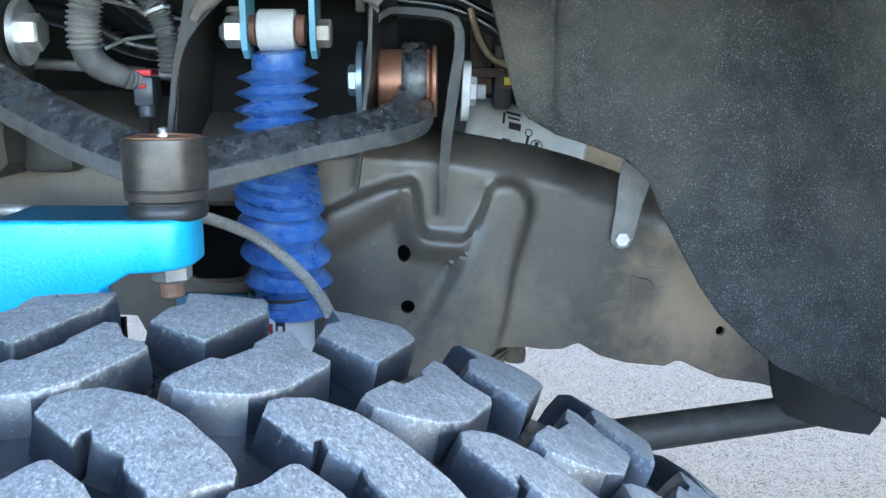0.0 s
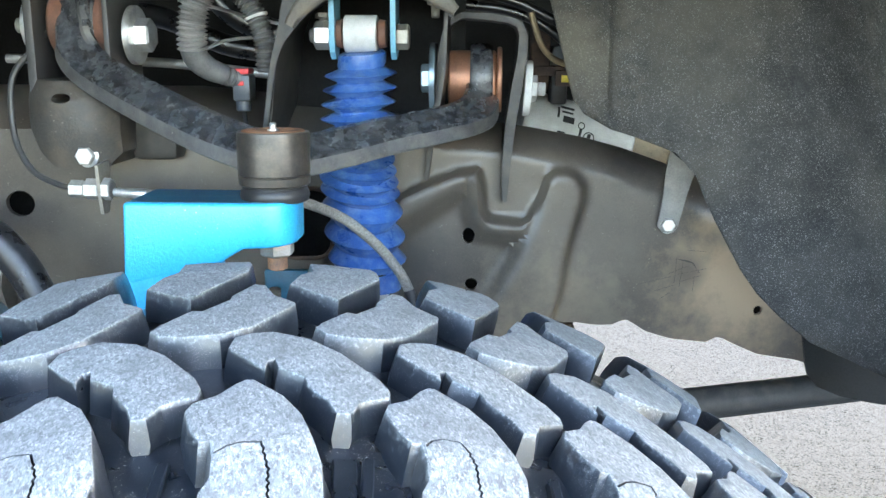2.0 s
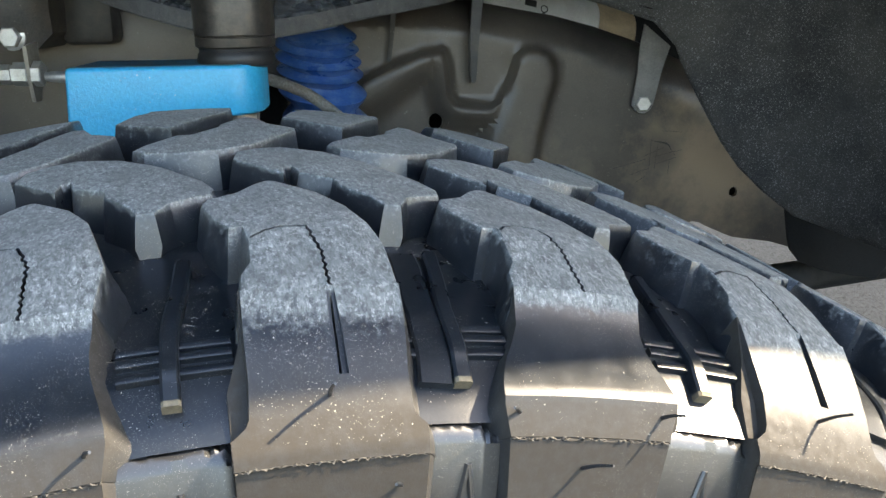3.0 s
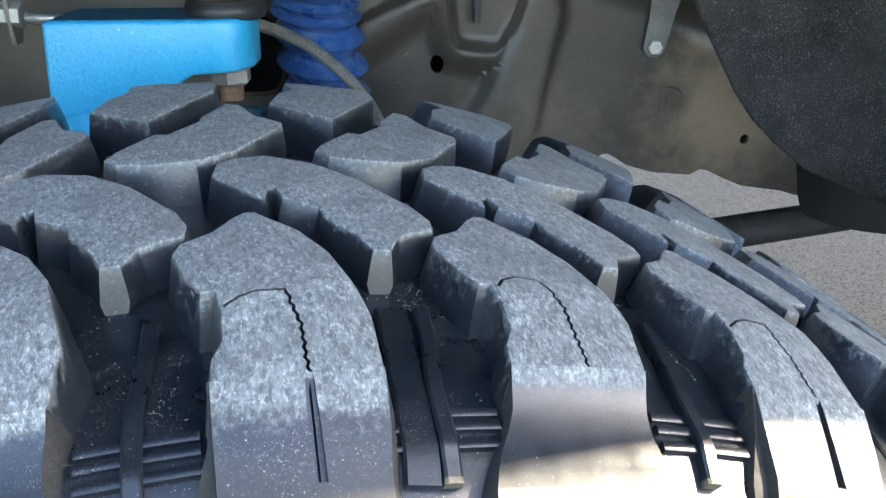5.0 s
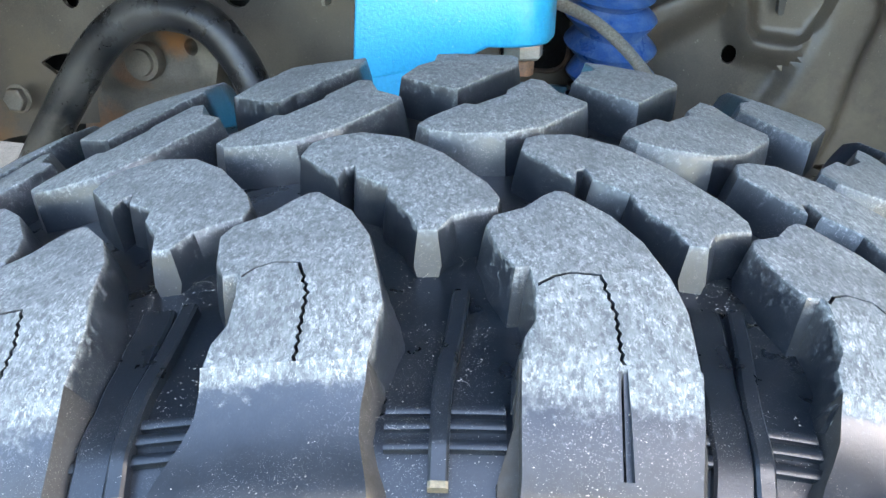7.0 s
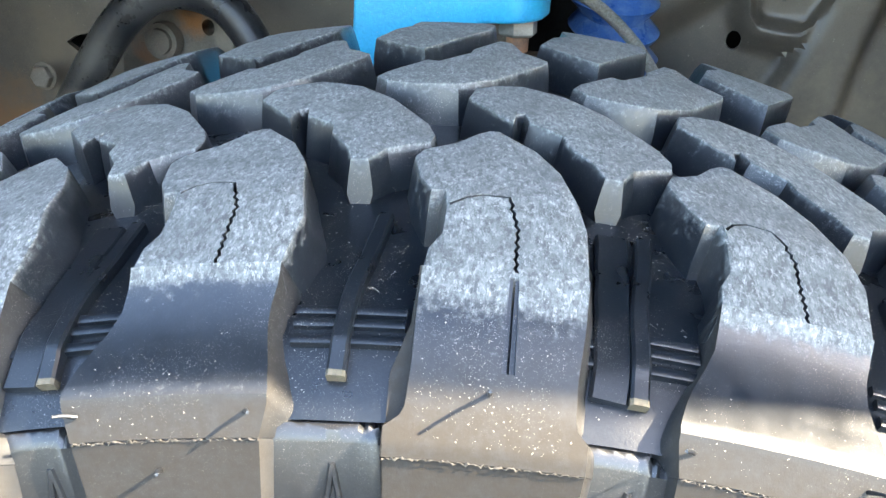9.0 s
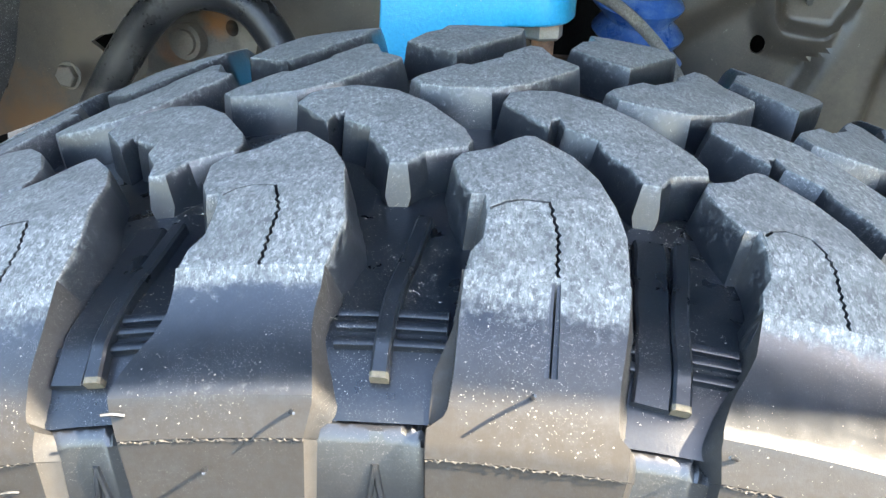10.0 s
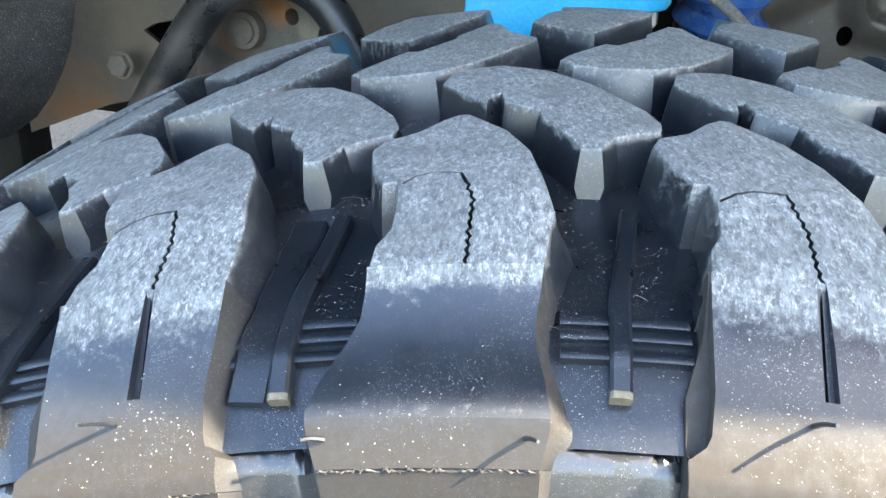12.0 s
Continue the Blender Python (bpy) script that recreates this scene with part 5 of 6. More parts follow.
def knuckle_head():
    outline = [(-0.264, 0.9505), (-0.1445, 0.9505), (-0.1445, 0.9195), (-0.1800, 0.9180), (-0.1870, 0.9140), (-0.1960, 0.9080), (-0.2100, 0.9040), (-0.2670, 0.8900)]
    bm = bmesh.new()
    f = [bm.verts.new((x, 0.486, z)) for x, z in outline]
    b = [bm.verts.new((x, 0.550, z)) for x, z in outline]
    bm.faces.new(f)
    bm.faces.new(b[::-1])
    n = len(f)
    for i in range(n):
        bm.faces.new((f[i], f[(i + 1) % n], b[(i + 1) % n], b[i]))
    bmesh.ops.recalc_face_normals(bm, faces=bm.faces)
    ends = [e for e in bm.edges if all(abs(v.co.x + 0.1445) < 1e-4 for v in e.verts) and abs(e.verts[0].co.y - e.verts[1].co.y) < 1e-5]
    bmesh.ops.bevel(bm, geom=ends, offset=0.024, segments=8, affect="EDGES", profile=0.5)
    bmesh.ops.bevel(bm, geom=[e for e in bm.edges if len(e.link_faces) == 2 and e.calc_face_angle(0) > 0.6], offset=0.0026, segments=3, affect="EDGES", profile=0.5)
    bmesh.ops.triangulate(bm, faces=[q for q in bm.faces if len(q.verts) > 4])
    return bm


part("head", knuckle_head(), cyan_paint, knuckle)
# upper face in a darker blue than the rest of the head
part("grimy_top", plate(densify([(-0.261, 0.489), (-0.165, 0.489), (-0.152, 0.496), (-0.1475, 0.512), (-0.1475, 0.526), (-0.152, 0.540), (-0.165, 0.547), (-0.261, 0.547)], 0.01), [], 0.02, lambda x, y: Vector((x, y, 0.9502)), (0, 0, 0.0006)), teal_paint, knuckle, "dark blue upper face")
part("leg", plate([(-0.2655, 0.905), (-0.199, 0.909), (-0.196, 0.88), (-0.190, 0.60), (-0.268, 0.60)], [], 0.1, lambda x, z: Vector((x, 0.4868, z)), (0, 0.018, 0)), cyan_paint, knuckle)
part("hub_carrier", lathe(disc(0, 0.10, 0.085, 0.01), (-0.205, 0.44, 0.50), (0, 1, 0), 40), cyan_paint, knuckle)
nut = part("ball_joint_nut", hexagon((BX, BY, 0.9195), (0, 0, -1), 0.0130, 0.012), dull_zinc, knuckle, "yellowed castle nut", angle=25)
part("stud", lathe([(0, 0), (0, 0.0075), (0.010, 0.0072), (0.011, 0.005), (0.011, 0)], (BX, BY, 0.9075), (0, 0, -1), 20), rust_cap, nut, "rusty stud end")

# ---- brake hose ----
brake = thing("brake_hose", "braided steel brake hose with zinc fittings", "brake hose")
HOSE = [(-0.300, 0.630, 0.9330), (-0.255, 0.622, 0.9320), (-0.215, 0.612, 0.9345), (-0.172, 0.600, 0.9350), (-0.150, 0.598, 0.9305), (-0.123, 0.597, 0.9185), (-0.097, 0.597, 0.8970), (-0.079, 0.596, 0.8750), (-0.0705, 0.595, 0.858)]
part("hose", sweep(HOSE, 0.0038, segs=16, n=10), braid, brake, "braided steel sleeve")


def braided(pts, radius, strands, pitch):
    """Strands wound both ways round a hose."""
    bm, path = bmesh.new(), smooth_path(pts, 40)
    frames, s, side = [], 0.0, Vector((0, 0, 1))
    for i, p in enumerate(path):
        s += (p - path[i - 1]).length if i else 0.0
        d = (path[min(i + 1, len(path) - 1)] - path[max(i - 1, 0)]).normalized()
        side = (side - d * side.dot(d)).normalized()
        frames.append((p, side, d.cross(side), s))
    for way in (1, -1):
        for k in range(strands):
            line = []
            for p, a, b, s in frames:
                t = way * 2 * math.pi * s / pitch + 2 * math.pi * k / strands
                line.append(p + (a * math.cos(t) + b * math.sin(t)) * radius)
            sweep(line, 0.00055, segs=4, bm=bm, curve=False, caps=False)
    return bm


tagged(part("braid", braided(HOSE, 0.0039, 9, 0.016), braid, brake, "woven steel strands"), kind="stuff")
part("sheath", sweep([(-0.0715, 0.595, 0.861), (-0.066, 0.594, 0.840), (-0.064, 0.590, 0.815), (-0.066, 0.580, 0.78)], 0.0047, segs=16, n=8), rubber_black, brake, "black printed sheath")
part("ferrule", lathe([(0, 0), (0, 0.0035), (0.004, 0.0042), (0.03, 0.0046), (0.032, 0.0036), (0.05, 0.0036), (0.05, 0)], (-0.330, 0.633, 0.9342), (1, -0.1, -0.04), 20), zinc, brake, "zinc ferrule")
for x, r, h in ((-0.3680, 0.0078, 0.012), (-0.3545, 0.0092, 0.013), (-0.3390, 0.0098, 0.007)):
    part("fitting_nut", hexagon((x, 0.634, 0.9365), (1, 0, -0.03), r, h), zinc, brake, "zinc hexagon nut", angle=25)
tabm = plate([(0.624, 0.958), (0.648, 0.960), (0.648, 0.930), (0.642, 0.915), (0.630, 0.915), (0.626, 0.932)], [], 0.03, lambda y, z: Vector((-0.3420, y, z)), (0.003, 0, 0))
part("hose_tab", tabm, dull_zinc, brake, "small steel tab")
part("hard_line", sweep([(-0.368, 0.634, 0.937), (-0.385, 0.640, 0.940), (-0.408, 0.648, 0.950), (-0.424, 0.655, 0.975), (-0.428, 0.66, 1.01), (-0.424, 0.664, 1.035), (-0.408, 0.67, 1.055), (-0.40, 0.68, 1.07)], 0.0028, segs=10, n=8), black_steel, brake, "bent dark brake line")

# ---- conduits and connector ----
def corrugated(r, pitch):
    return lambda s, u: r * (1.0 + 0.15 * math.sin(2 * math.pi * s / pitch))


big = thing("corrugated_hose", "fat grey corrugated conduit bent under itself", "hose", group="corrugated conduits")
part("conduit", sweep([(-0.232, 0.66, 1.150), (-0.240, 0.655, 1.127), (-0.246, 0.655, 1.111), (-0.2565, 0.655, 1.095), (-0.2615, 0.655, 1.072), (-0.2620, 0.658, 1.054)], corrugated(0.0118, 0.0040), segs=20, n=26), conduit, big)
part("conduit_elbow", sweep([(-0.2622, 0.658, 1.057), (-0.2600, 0.661, 1.047), (-0.2510, 0.667, 1.038), (-0.240, 0.675, 1.0330)], lambda s, u: 0.0118 - 0.003 * u, segs=18, n=10), dark_conduit, big, "taped dark bend")
part("conduit_tail", sweep([(-0.246, 0.671, 1.0350), (-0.238, 0.677, 1.0315), (-0.230, 0.690, 1.030)], corrugated(0.0076, 0.0032), segs=16, n=16), dark_conduit, big)
small = thing("corrugated_hose", "slim dark corrugated conduit with a pale cable tie", "hose", group="corrugated conduits")
part("conduit", sweep([(-0.262, 0.68, 1.135), (-0.238, 0.67, 1.114), (-0.222, 0.67, 1.102), (-0.2090, 0.67, 1.082), (-0.2025, 0.67, 1.059), (-0.2025, 0.672, 1.036)], corrugated(0.0088, 0.0038), segs=18, n=24), dark_conduit, small)
part("cable_tie", lathe([(-0.0012, 0.0092), (-0.0012, 0.0104), (0.0012, 0.0104), (0.0012, 0.0092)], (-0.2095, 0.67, 1.083), (0.35, 0, -1), 28), white_metal, small, "pale plastic tie")
plug = thing("sensor_connector", "black plug connector with a red lock tab", "connector")
part("plug_body", box(-0.2360, -0.2200, 0.680, 0.704, 1.010, 1.0330, 0.0022), plug_grey, plug)
part("lock_tab", box(-0.2350, -0.2205, 0.6790, 0.700, 1.0335, 1.0385, 0.0012), red_plastic, plug, "red lock tab")
part("lock_window", box(-0.2305, -0.2250, 0.6785, 0.681, 1.0235, 1.0275, 0.0005), red_plastic, plug, "red window")
part("plug_nose", lathe(disc(0, 0.013, 0.0068, 0.0015), (-0.2290, 0.692, 1.013), (0, -0.05, -1), 20), plug_grey, plug)
part("lead", sweep([(-0.2290, 0.692, 1.001), (-0.2270, 0.688, 0.992), (-0.222, 0.68, 0.975), (-0.214, 0.68, 0.95)], 0.0022, segs=8), rubber_black, plug, "thin dark wire")

# ---- lines above and behind ----
pipes = thing("coolant_pipes", "black metal pipes running behind the brackets", "pipe")
for pts, r in (([(-0.06, 0.80, 1.112), (-0.040, 0.80, 1.111), (-0.012, 0.80, 1.110), (0.022, 0.80, 1.101), (0.050, 0.80, 1.088), (0.09, 0.80, 1.07)], 0.0050), ([(-0.055, 0.81, 1.102), (-0.037, 0.81, 1.100), (0.012, 0.81, 1.094), (0.050, 0.81, 1.078), (0.085, 0.81, 1.05)], 0.0050)):
    part("pipe", sweep(pts, r, segs=14), gloss_black, pipes)
part("brass_pipe", sweep([(0.034, 0.79, 1.092), (0.038, 0.79, 1.078), (0.044, 0.79, 1.062), (0.053, 0.79, 1.050), (0.066, 0.79, 1.043), (0.080, 0.79, 1.040)], 0.0032, segs=10), brass, pipes, "tan metal line")
part("clip", box(0.060, 0.082, 0.80, 0.81, 1.020, 1.036, 0.002), dark_rust, pipes, "small rusty clip")
part("sticker", box(0.066, 0.078, 0.797, 0.7995, 1.024, 1.031, 0.0004), yellow_sticker, pipes, "yellow paper tag")
engine_bits = thing("engine_bracket", "rusty brown bracket behind the arm mount", "engine bracket")
part("plate", box(0.036, 0.056, 0.82, 0.85, 1.015, 1.085, 0.003), dark_rust, engine_bits)
part("foot", box(0.030, 0.070, 0.81, 0.86, 1.030, 1.040, 0.003), dark_rust, engine_bits)
part("stay", box(0.058, 0.075, 0.83, 0.87, 1.00, 1.06, 0.003), black_steel, engine_bits)
cross_line = thing("steel_line", "thin bright steel line crossing the dark engine bay", "pipe")
part("line", sweep([(-0.48, 0.76, 1.045), (-0.36, 0.76, 1.043), (-0.30, 0.755, 1.040), (-0.24, 0.75, 1.034), (-0.20, 0.75, 1.03)], 0.0045, segs=12), zinc, cross_line)
hoses = thing("heater_hoses", "glossy black rubber hoses in the dark engine bay", "hose")
for pts, r in (([(-0.30, 0.80, 1.13), (-0.27, 0.80, 1.095), (-0.235, 0.80, 1.075), (-0.20, 0.80, 1.07), (-0.17, 0.80, 1.075)], 0.013), ([(-0.42, 0.82, 1.10), (-0.34, 0.82, 1.085), (-0.28, 0.82, 1.06), (-0.22, 0.83, 1.05)], 0.011), ([(-0.01, 0.86, 1.165), (0.03, 0.86, 1.15), (0.06, 0.86, 1.12), (0.085, 0.86, 1.08), (0.09, 0.87, 1.04)], 0.010)):
    part("hose", sweep(pts, r, segs=16), gloss_black, hoses)
wires = thing("wiring", "loose thin engine bay wires", "wire")
for pts in ([(-0.30, 0.74, 1.10), (-0.26, 0.735, 1.092), (-0.23, 0.73, 1.084), (-0.20, 0.73, 1.078)], [(-0.27, 0.72, 1.055), (-0.25, 0.72, 1.063), (-0.22, 0.72, 1.066), (-0.20, 0.72, 1.066)], [(-0.25, 0.72, 1.11), (-0.228, 0.71, 1.128), (-0.215, 0.71, 1.135)]):
    part("wire", sweep(pts, 0.0016, segs=8), zinc, wires)
part("red_wire", sweep([(-0.236, 0.70, 1.108), (-0.227, 0.70, 1.1125), (-0.215, 0.70, 1.1185), (-0.205, 0.70, 1.124)], 0.0014, segs=8), red_plastic, wires, "red wire")

# ---- oil filter ----
oil = thing("oil_filter", "white oil filter can with small black pictograms", "oil filter")
FA, FB = Vector((0.030, 0.90, 0.976)), Vector((0.150, 0.92, 0.945))
FD = (FB - FA).normalized()
part("can", lathe([(-0.004, 0), (-0.004, 0.032), (0.0, 0.0365), (0.004, 0.0375), (0.122, 0.0375), (0.124, 0.036), (0.124, 0)], FA, FD, 48), white_metal, oil)
part("end_cap", lathe([(0.124, 0.0362), (0.127, 0.0372), (0.165, 0.0372), (0.168, 0.035), (0.168, 0)], FA, FD, 40), tan_cap, oil, "tan end cap")
FU = Vector((-0.03, -0.99, 0.135))
FU = (FU - FD * FU.dot(FD)).normalized()
FS = FD.cross(FU)


def on_can(h, a, r=0.0379):
    return FA + FD * h + (FU * math.cos(a) + FS * math.sin(a)) * r


def can_bar(h0, h1, a0, a1):
    bm = bmesh.new()
    rows = [[bm.verts.new(on_can(h, a)) for a in np.linspace(a0, a1, 4)] for h in (h0, h1)]
    for i in range(3):
        bm.faces.new((rows[0][i], rows[0][i + 1], rows[1][i + 1], rows[1][i]))
    return bm


def can_ring(h, a, r, w=0.0012):
    bm = bmesh.new()
    rows = [[bm.verts.new(on_can(h + q * math.cos(t), a + q * math.sin(t) / 0.0379)) for t in np.linspace(0, 2 * math.pi, 24, endpoint=False)] for q in (r - w, r)]
    for i in range(24):
        j = (i + 1) % 24
        bm.faces.new((rows[0][i], rows[0][j], rows[1][j], rows[1][i]))
    return bm


for h0, h1, a0, a1 in ((0.031, 0.0335, -0.72, -0.36), (0.034, 0.050, -0.80, -0.70), (0.036, 0.049, -0.62, -0.55), (0.038, 0.051, -0.46, -0.26), (0.034, 0.043, 0.02, 0.14), (0.0585, 0.0615, -0.18, 0.16), (0.0685, 0.0725, -0.10, 0.14)):
    part("print_mark", can_bar(h0, h1, a0, a1), ink_black, oil, "black printed mark")
for h, a, r in ((0.060, -0.28, 0.0042), (0.060, 0.26, 0.0045), (0.0705, 0.02, 0.0066)):
    part("print_ring", can_ring(h, a, r), ink_black, oil, "black printed ring")

# ---- torsion bar and rusty hanger ----
tbar = thing("torsion_bar", "straight dark torsion bar dusted with tan dirt", "torsion bar")
part("bar", sweep([(-0.12, 0.735, 0.662), (0.05, 0.790, 0.662), (0.37, 0.896, 0.662), (0.70, 1.005, 0.662)], 0.0190, segs=24, curve=False), black_steel, tbar)
hanger = thing("frame_hanger", "rusty cast hanger under the frame", "hanger")


def rough_lump(x0, x1, y0, y1, z0, z1, bevel, amount, seed):
    """A rounded block with an uneven, rusted skin."""
    bm = box(x0, x1, y0, y1, z0, z1, bevel)
    bmesh.ops.subdivide_edges(bm, edges=[e for e in bm.edges if e.calc_length() > bevel], cuts=5, use_grid_fill=True)
    for v in bm.verts:
        p = v.co * 110.0 + Vector((seed, 0, 0))
        v.co += Vector((noise.noise(p), noise.noise(p + Vector((9, 0, 0))), noise.noise(p + Vector((0, 9, 0))))) * amount
    return bm


part("body", rough_lump(0.0270, 0.0530, 0.935, 0.985, 0.690, 0.725, 0.007, 0.0028, 1), dark_rust, hanger)
part("lug", rough_lump(0.0475, 0.0775, 0.925, 0.965, 0.677, 0.704, 0.005, 0.0022, 4), dark_rust, hanger)
part("foot", rough_lump(0.0420, 0.0690, 0.930, 0.960, 0.674, 0.682, 0.002, 0.0016, 7), dark_rust, hanger)
part("neck", rough_lump(0.0700, 0.0790, 0.930, 0.965, 0.694, 0.724, 0.003, 0.0014, 9), old_steel, hanger, "thin rusty web")
for z in (0.7140, 0.7195, 0.7250):
    part("rib", sweep([(0.0265, 0.932, z + 0.003), (0.044, 0.922, z - 0.001), (0.060, 0.922, z), (0.072, 0.930, z + 0.004), (0.080, 0.940, z + 0.008)], 1.0, section=rounded(0.012, 0.0030, 0.3, 2), n=4), old_steel, hanger, "thin curved rusty rib")
part("boss", rough_lump(0.0800, 0.1040, 0.935, 0.965, 0.7065, 0.7290, 0.006, 0.0012, 12), old_steel, hanger, "tan weathered boss")
part("stub", lathe(disc(0, 0.008, 0.0052), (0.0790, 0.945, 0.6925), (1, 0, 0), 16), dark_rust, hanger)

# ---- blue crossmember ----
xm = thing("drop_crossmember", "teal painted drop bracket with rusty bolts", "crossmember")
part("shelf", box(-0.222, -0.152, 0.60, 0.73, 0.808, 0.818, 0.003), teal_paint, xm)
part("wall", box(-0.222, -0.100, 0.712, 0.720, 0.805, 0.847, 0.003), teal_paint, xm)
part("rib", plate([(0.62, 0.818), (0.71, 0.818), (0.71, 0.845)], [], 0.05, lambda y, z: Vector((-0.176, y, z)), (0.006, 0, 0)), teal_paint, xm)
bolt("bolt", (-0.196, 0.645, 0.818), (0, 0, 1), 0.011, 0.010, old_steel, xm, thread=0.018, label="rusty bolt and nut")

# ---- lower hoop and casting ----
hoop = thing("lower_arm_hoop", "black tubular hoop with worn highlights", "suspension arm")
part("tube", sweep([(-0.632, 0.585, 0.70), (-0.593, 0.590, 0.775), (-0.546, 0.597, 0.850), (-0.516, 0.600, 0.886), (-0.487, 0.602, 0.905), (-0.455, 0.604, 0.908), (-0.425, 0.604, 0.898), (-0.403, 0.603, 0.874), (-0.384, 0.600, 0.840), (-0.360, 0.595, 0.78), (-0.33, 0.59, 0.72)], lambda s, u: 0.0162 - 0.0035 * ease((u - 0.5) / 0.4), segs=20), hoop_paint, hoop)
cast = thing("differential_casting", "rusty grey casting with bolts and holes", "casting")


def casting():
    outline = [(-0.630, 0.70), (-0.612, 0.79), (-0.566, 0.845), (-0.545, 0.870), (-0.50, 0.886), (-0.465, 0.880), (-0.452, 0.862), (-0.458, 0.838), (-0.468, 0.80), (-0.465, 0.70)]
    bm = plate(densify(outline, 0.01), [circle(-0.482, 0.8665, 0.0075, 0.0075, 16)], 0.008, lambda x, z: Vector((x, 0.668 + 0.004 * math.sin(x * 60) + 0.02 * ease((0.84 - z) / 0.03), z)), (0, 0.05, 0))
    return bm


part("face", casting(), cast_grey, cast)
part("boss", lathe([(0, 0), (0, 0.017), (-0.006, 0.0175), (-0.012, 0.0165), (-0.012, 0.012), (-0.016, 0.0115), (-0.016, 0)], (-0.524, 0.668, 0.853), (0, 1, 0), 32), old_steel, cast, "pale worn boss")
bolt("bolt", (-0.663, 0.662, 0.808), (0, -1, 0), 0.0115, 0.007, old_steel, cast, washer=0.014, wt=0.002, label="dull bolt head")

# ---- fender liners ----
EDGE_Z = [0.770, 0.773, 0.777, 0.780, 0.785, 0.800, 0.832, 0.866, 0.920, 0.951, 0.971, 0.984, 0.992, 1.004, 1.059, 1.100, 1.127, 1.300]
EDGE_X = [0.385, 0.372, 0.358, 0.352, 0.330, 0.288, 0.248, 0.224, 0.195, 0.183, 0.163, 0.127, 0.096, 0.077, 0.062, 0.050, 0.041, 0.0]


def liner_plan(z):
    xc = interp(z, [0.62, 0.70, 0.80, 0.92, 1.0, 1.09, 1.20, 1.3], [0.44, 0.40, 0.362, 0.330, 0.308, 0.275, 0.20, 0.08])
    return smooth_path([(0.0, 0.755, z), (0.07, 0.735, z), (0.15, 0.705, z), (xc - 0.075, 0.668, z), (xc - 0.02, 0.625, z), (xc, 0.55, z), (xc + 0.006, 0.42, z), (xc + 0.02, 0.25, z), (xc + 0.022, 0.235, z)], 8)


def liner_mesh():
    bm, rows = bmesh.new(), []
    zs = [0.771, 0.7725, 0.774, 0.776, 0.778, 0.780, 0.783, 0.786, 0.790, 0.795] + [0.80 + 0.0105 * i for i in range(45)]
    for z in zs:
        path = liner_plan(z)
        xe = interp(z, EDGE_Z, EDGE_X)
        lens, acc = [0.0], 0.0
        for a, b in zip(path, path[1:]):
            acc += (b - a).length
            lens.append(acc)
        start = next((i for i in range(1, len(path)) if path[i].x >= xe), 40)
        f = (xe - path[start - 1].x) / max(1e-6, path[start].x - path[start - 1].x)
        s0 = lens[start - 1] + max(0, min(1, f)) * (lens[start] - lens[start - 1])
        row = []
        for k in range(110):
            s = s0 + (acc - s0) * (k / 109) ** 1.35
            i = min(max(1, int(np.searchsorted(lens, s))), len(path) - 1)
            t = (s - lens[i - 1]) / max(1e-9, lens[i] - lens[i - 1])
            p = path[i - 1].lerp(path[i], t)
            w = 0.004 * noise.noise(Vector((s * 9, z * 5, 1.3))) + 0.0055 * math.sin((s - 0.12) * 34) * ease((s - s0) / 0.05)
            w += 0.0045 * ease((p.x - 0.1085) / 0.006) - 0.0045 * ease((p.x - 0.118) / 0.03)
            row.append(bm.verts.new(p + Vector((-w, -w, 0))))
        rows.append(row)
    for a, b in zip(rows, rows[1:]):
        for i in range(109):
            bm.faces.new((a[i], a[i + 1], b[i + 1], b[i]))
    edge = [r[0].co.copy() for r in rows]
    bmesh.ops.recalc_face_normals(bm, faces=bm.faces)
    bmesh.ops.solidify(bm, geom=list(bm.faces), thickness=0.005)
    return bm, edge


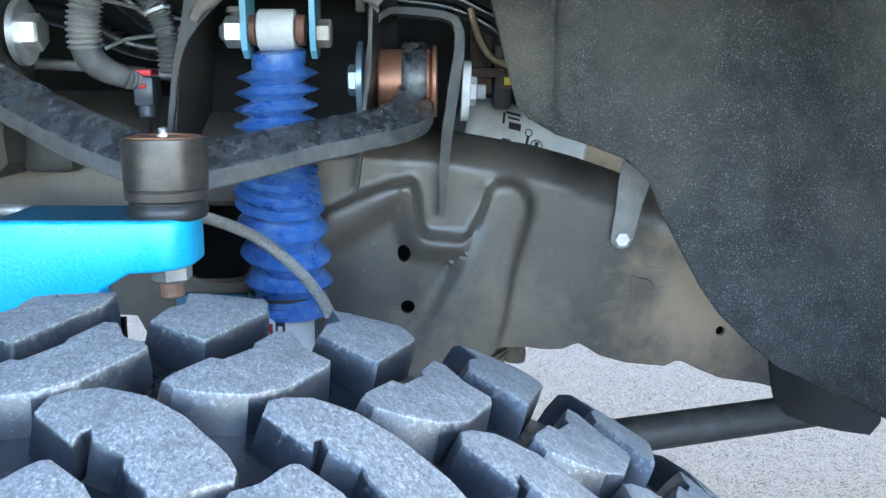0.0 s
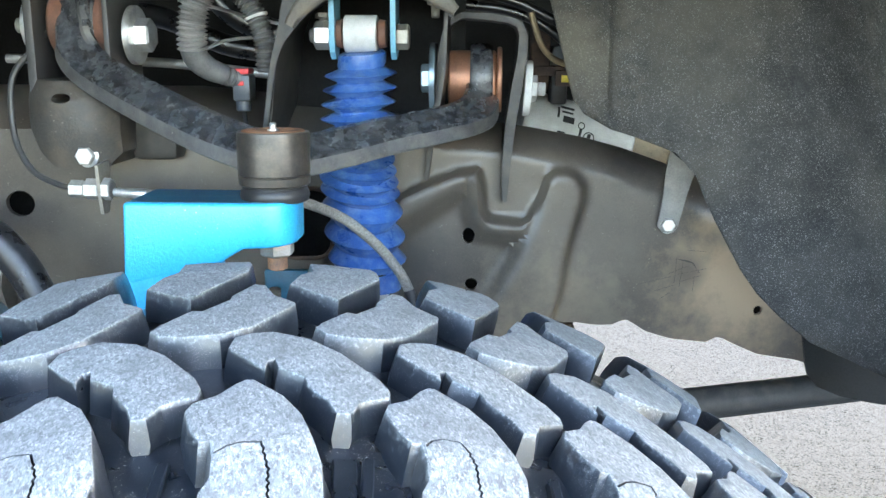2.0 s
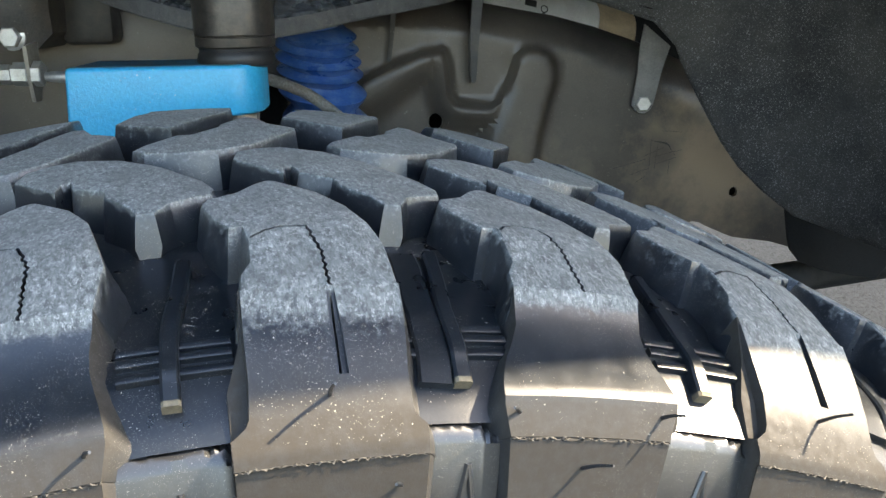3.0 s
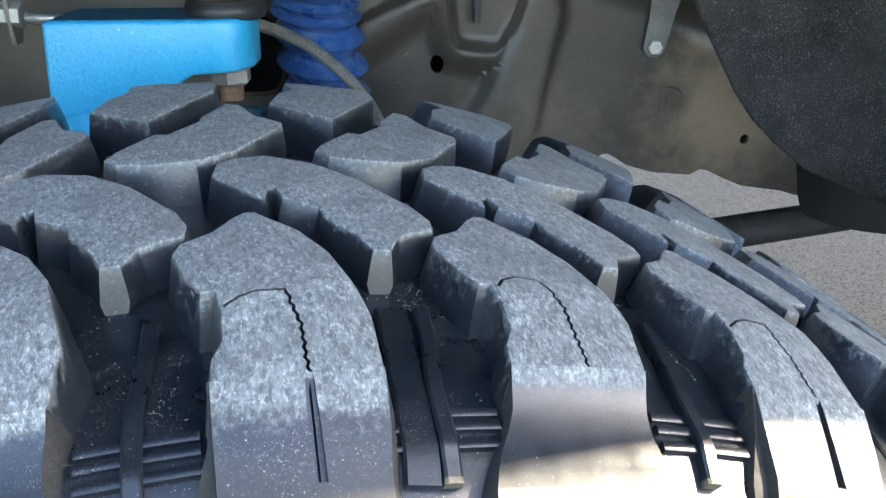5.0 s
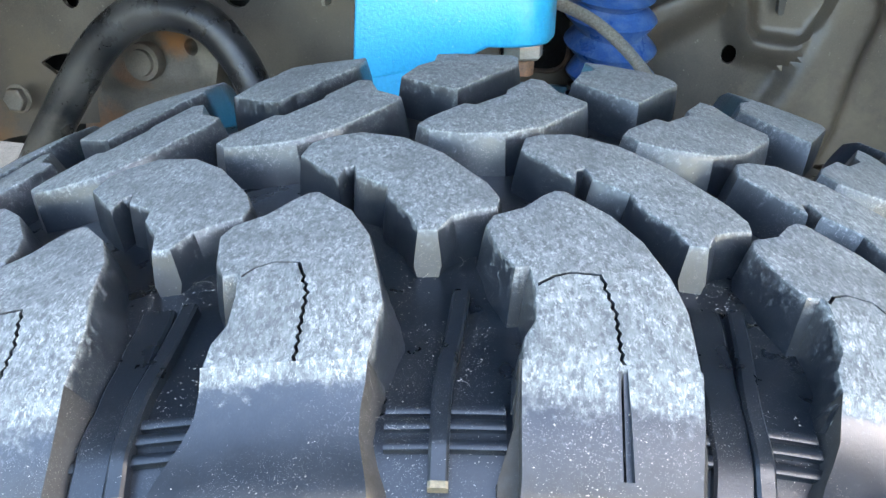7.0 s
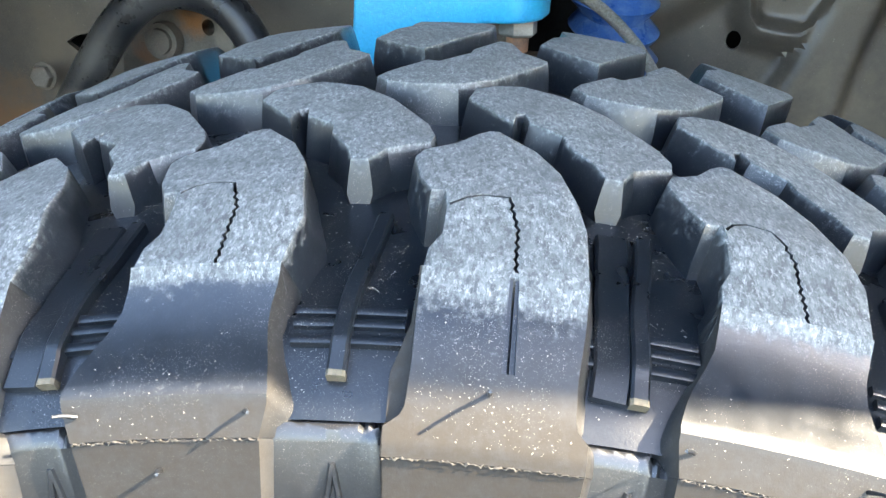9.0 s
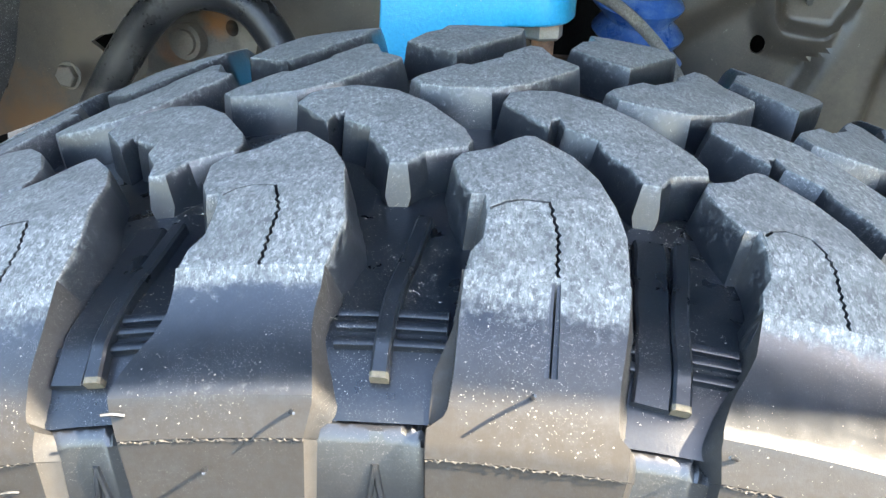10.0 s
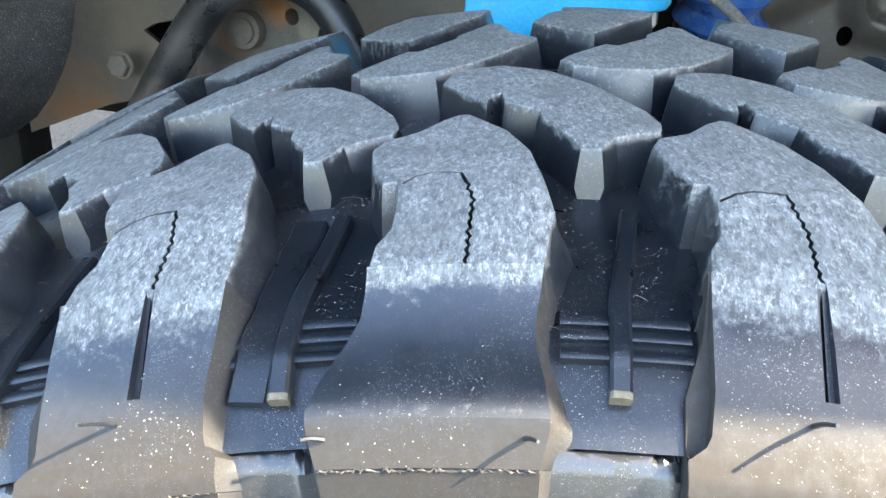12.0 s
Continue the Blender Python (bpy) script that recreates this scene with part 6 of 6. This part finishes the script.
liner = thing("fender_liner", "dark grey fibrous felt wheel well liner", "fender liner")
felt_sheet, felt_edge = liner_mesh()
part("panel", felt_sheet, felt, liner, angle=60)
part("edge_hem", sweep(felt_edge[::2], 0.0031, segs=8, curve=False), felt, liner, "pressed felt edge")
part("push_clip", lathe([(-0.004, 0), (-0.004, 0.0085), (0.0005, 0.0085), (0.0022, 0.0075), (0.0026, 0.0055), (0.0012, 0.0045), (0.0014, 0.0)], (0.2695, 0.508, 1.093), (-0.97, -0.22, 0.05), 28), plug_grey, liner, "dusty round plastic push clip")
strap = thing("liner_strap", "bent grey metal strap holding the liner edge", "strap")
strap_y = 0.742
part("strip", plate([(0.168, 0.962), (0.193, 0.942), (0.187, 0.920), (0.180, 0.888), (0.174, 0.882), (0.165, 0.882), (0.160, 0.888), (0.164, 0.915), (0.165, 0.94)], [], 0.01, lambda x, z: Vector((x, strap_y + 0.006 - 0.1 * max(0, z - 0.92), z)), (0, 0.003, 0)), strap_steel, strap)
flap = thing("lower_flap", "black lower closing panel beneath the liner", "panel")
part("panel", plate([(0.280, 0.815), (0.287, 0.775), (0.290, 0.765), (0.299, 0.754), (0.321, 0.745), (0.350, 0.739), (0.372, 0.736), (0.380, 0.747), (0.380, 0.800)], [], 0.02, lambda x, z: Vector((x, 0.672, z)), (0, 0.004, 0)), flap_black, flap)


def front_liner_mesh():
    bm, rows = bmesh.new(), []
    for z in np.linspace(0.763, 1.25, 24):
        xc = interp(z, [0.763, 0.78, 0.80, 0.84, 0.885, 1.0, 1.1, 1.25], [-0.712, -0.684, -0.664, -0.637, -0.624, -0.59, -0.54, -0.45])
        path = smooth_path([(xc, 0.56, z), (xc - 0.012, 0.45, z), (xc - 0.03, 0.30, z), (xc - 0.06, 0.045, z)], 6)
        rows.append([bm.verts.new(p) for p in path])
    for a, b in zip(rows, rows[1:]):
        for i in range(len(a) - 1):
            bm.faces.new((a[i], a[i + 1], b[i + 1], b[i]))
    bmesh.ops.recalc_face_normals(bm, faces=bm.faces)
    bmesh.ops.solidify(bm, geom=list(bm.faces), thickness=0.005)
    return bm


solid("fender_liner", front_liner_mesh(), felt, "dark front wheel well liner panel", "fender liner", angle=60)
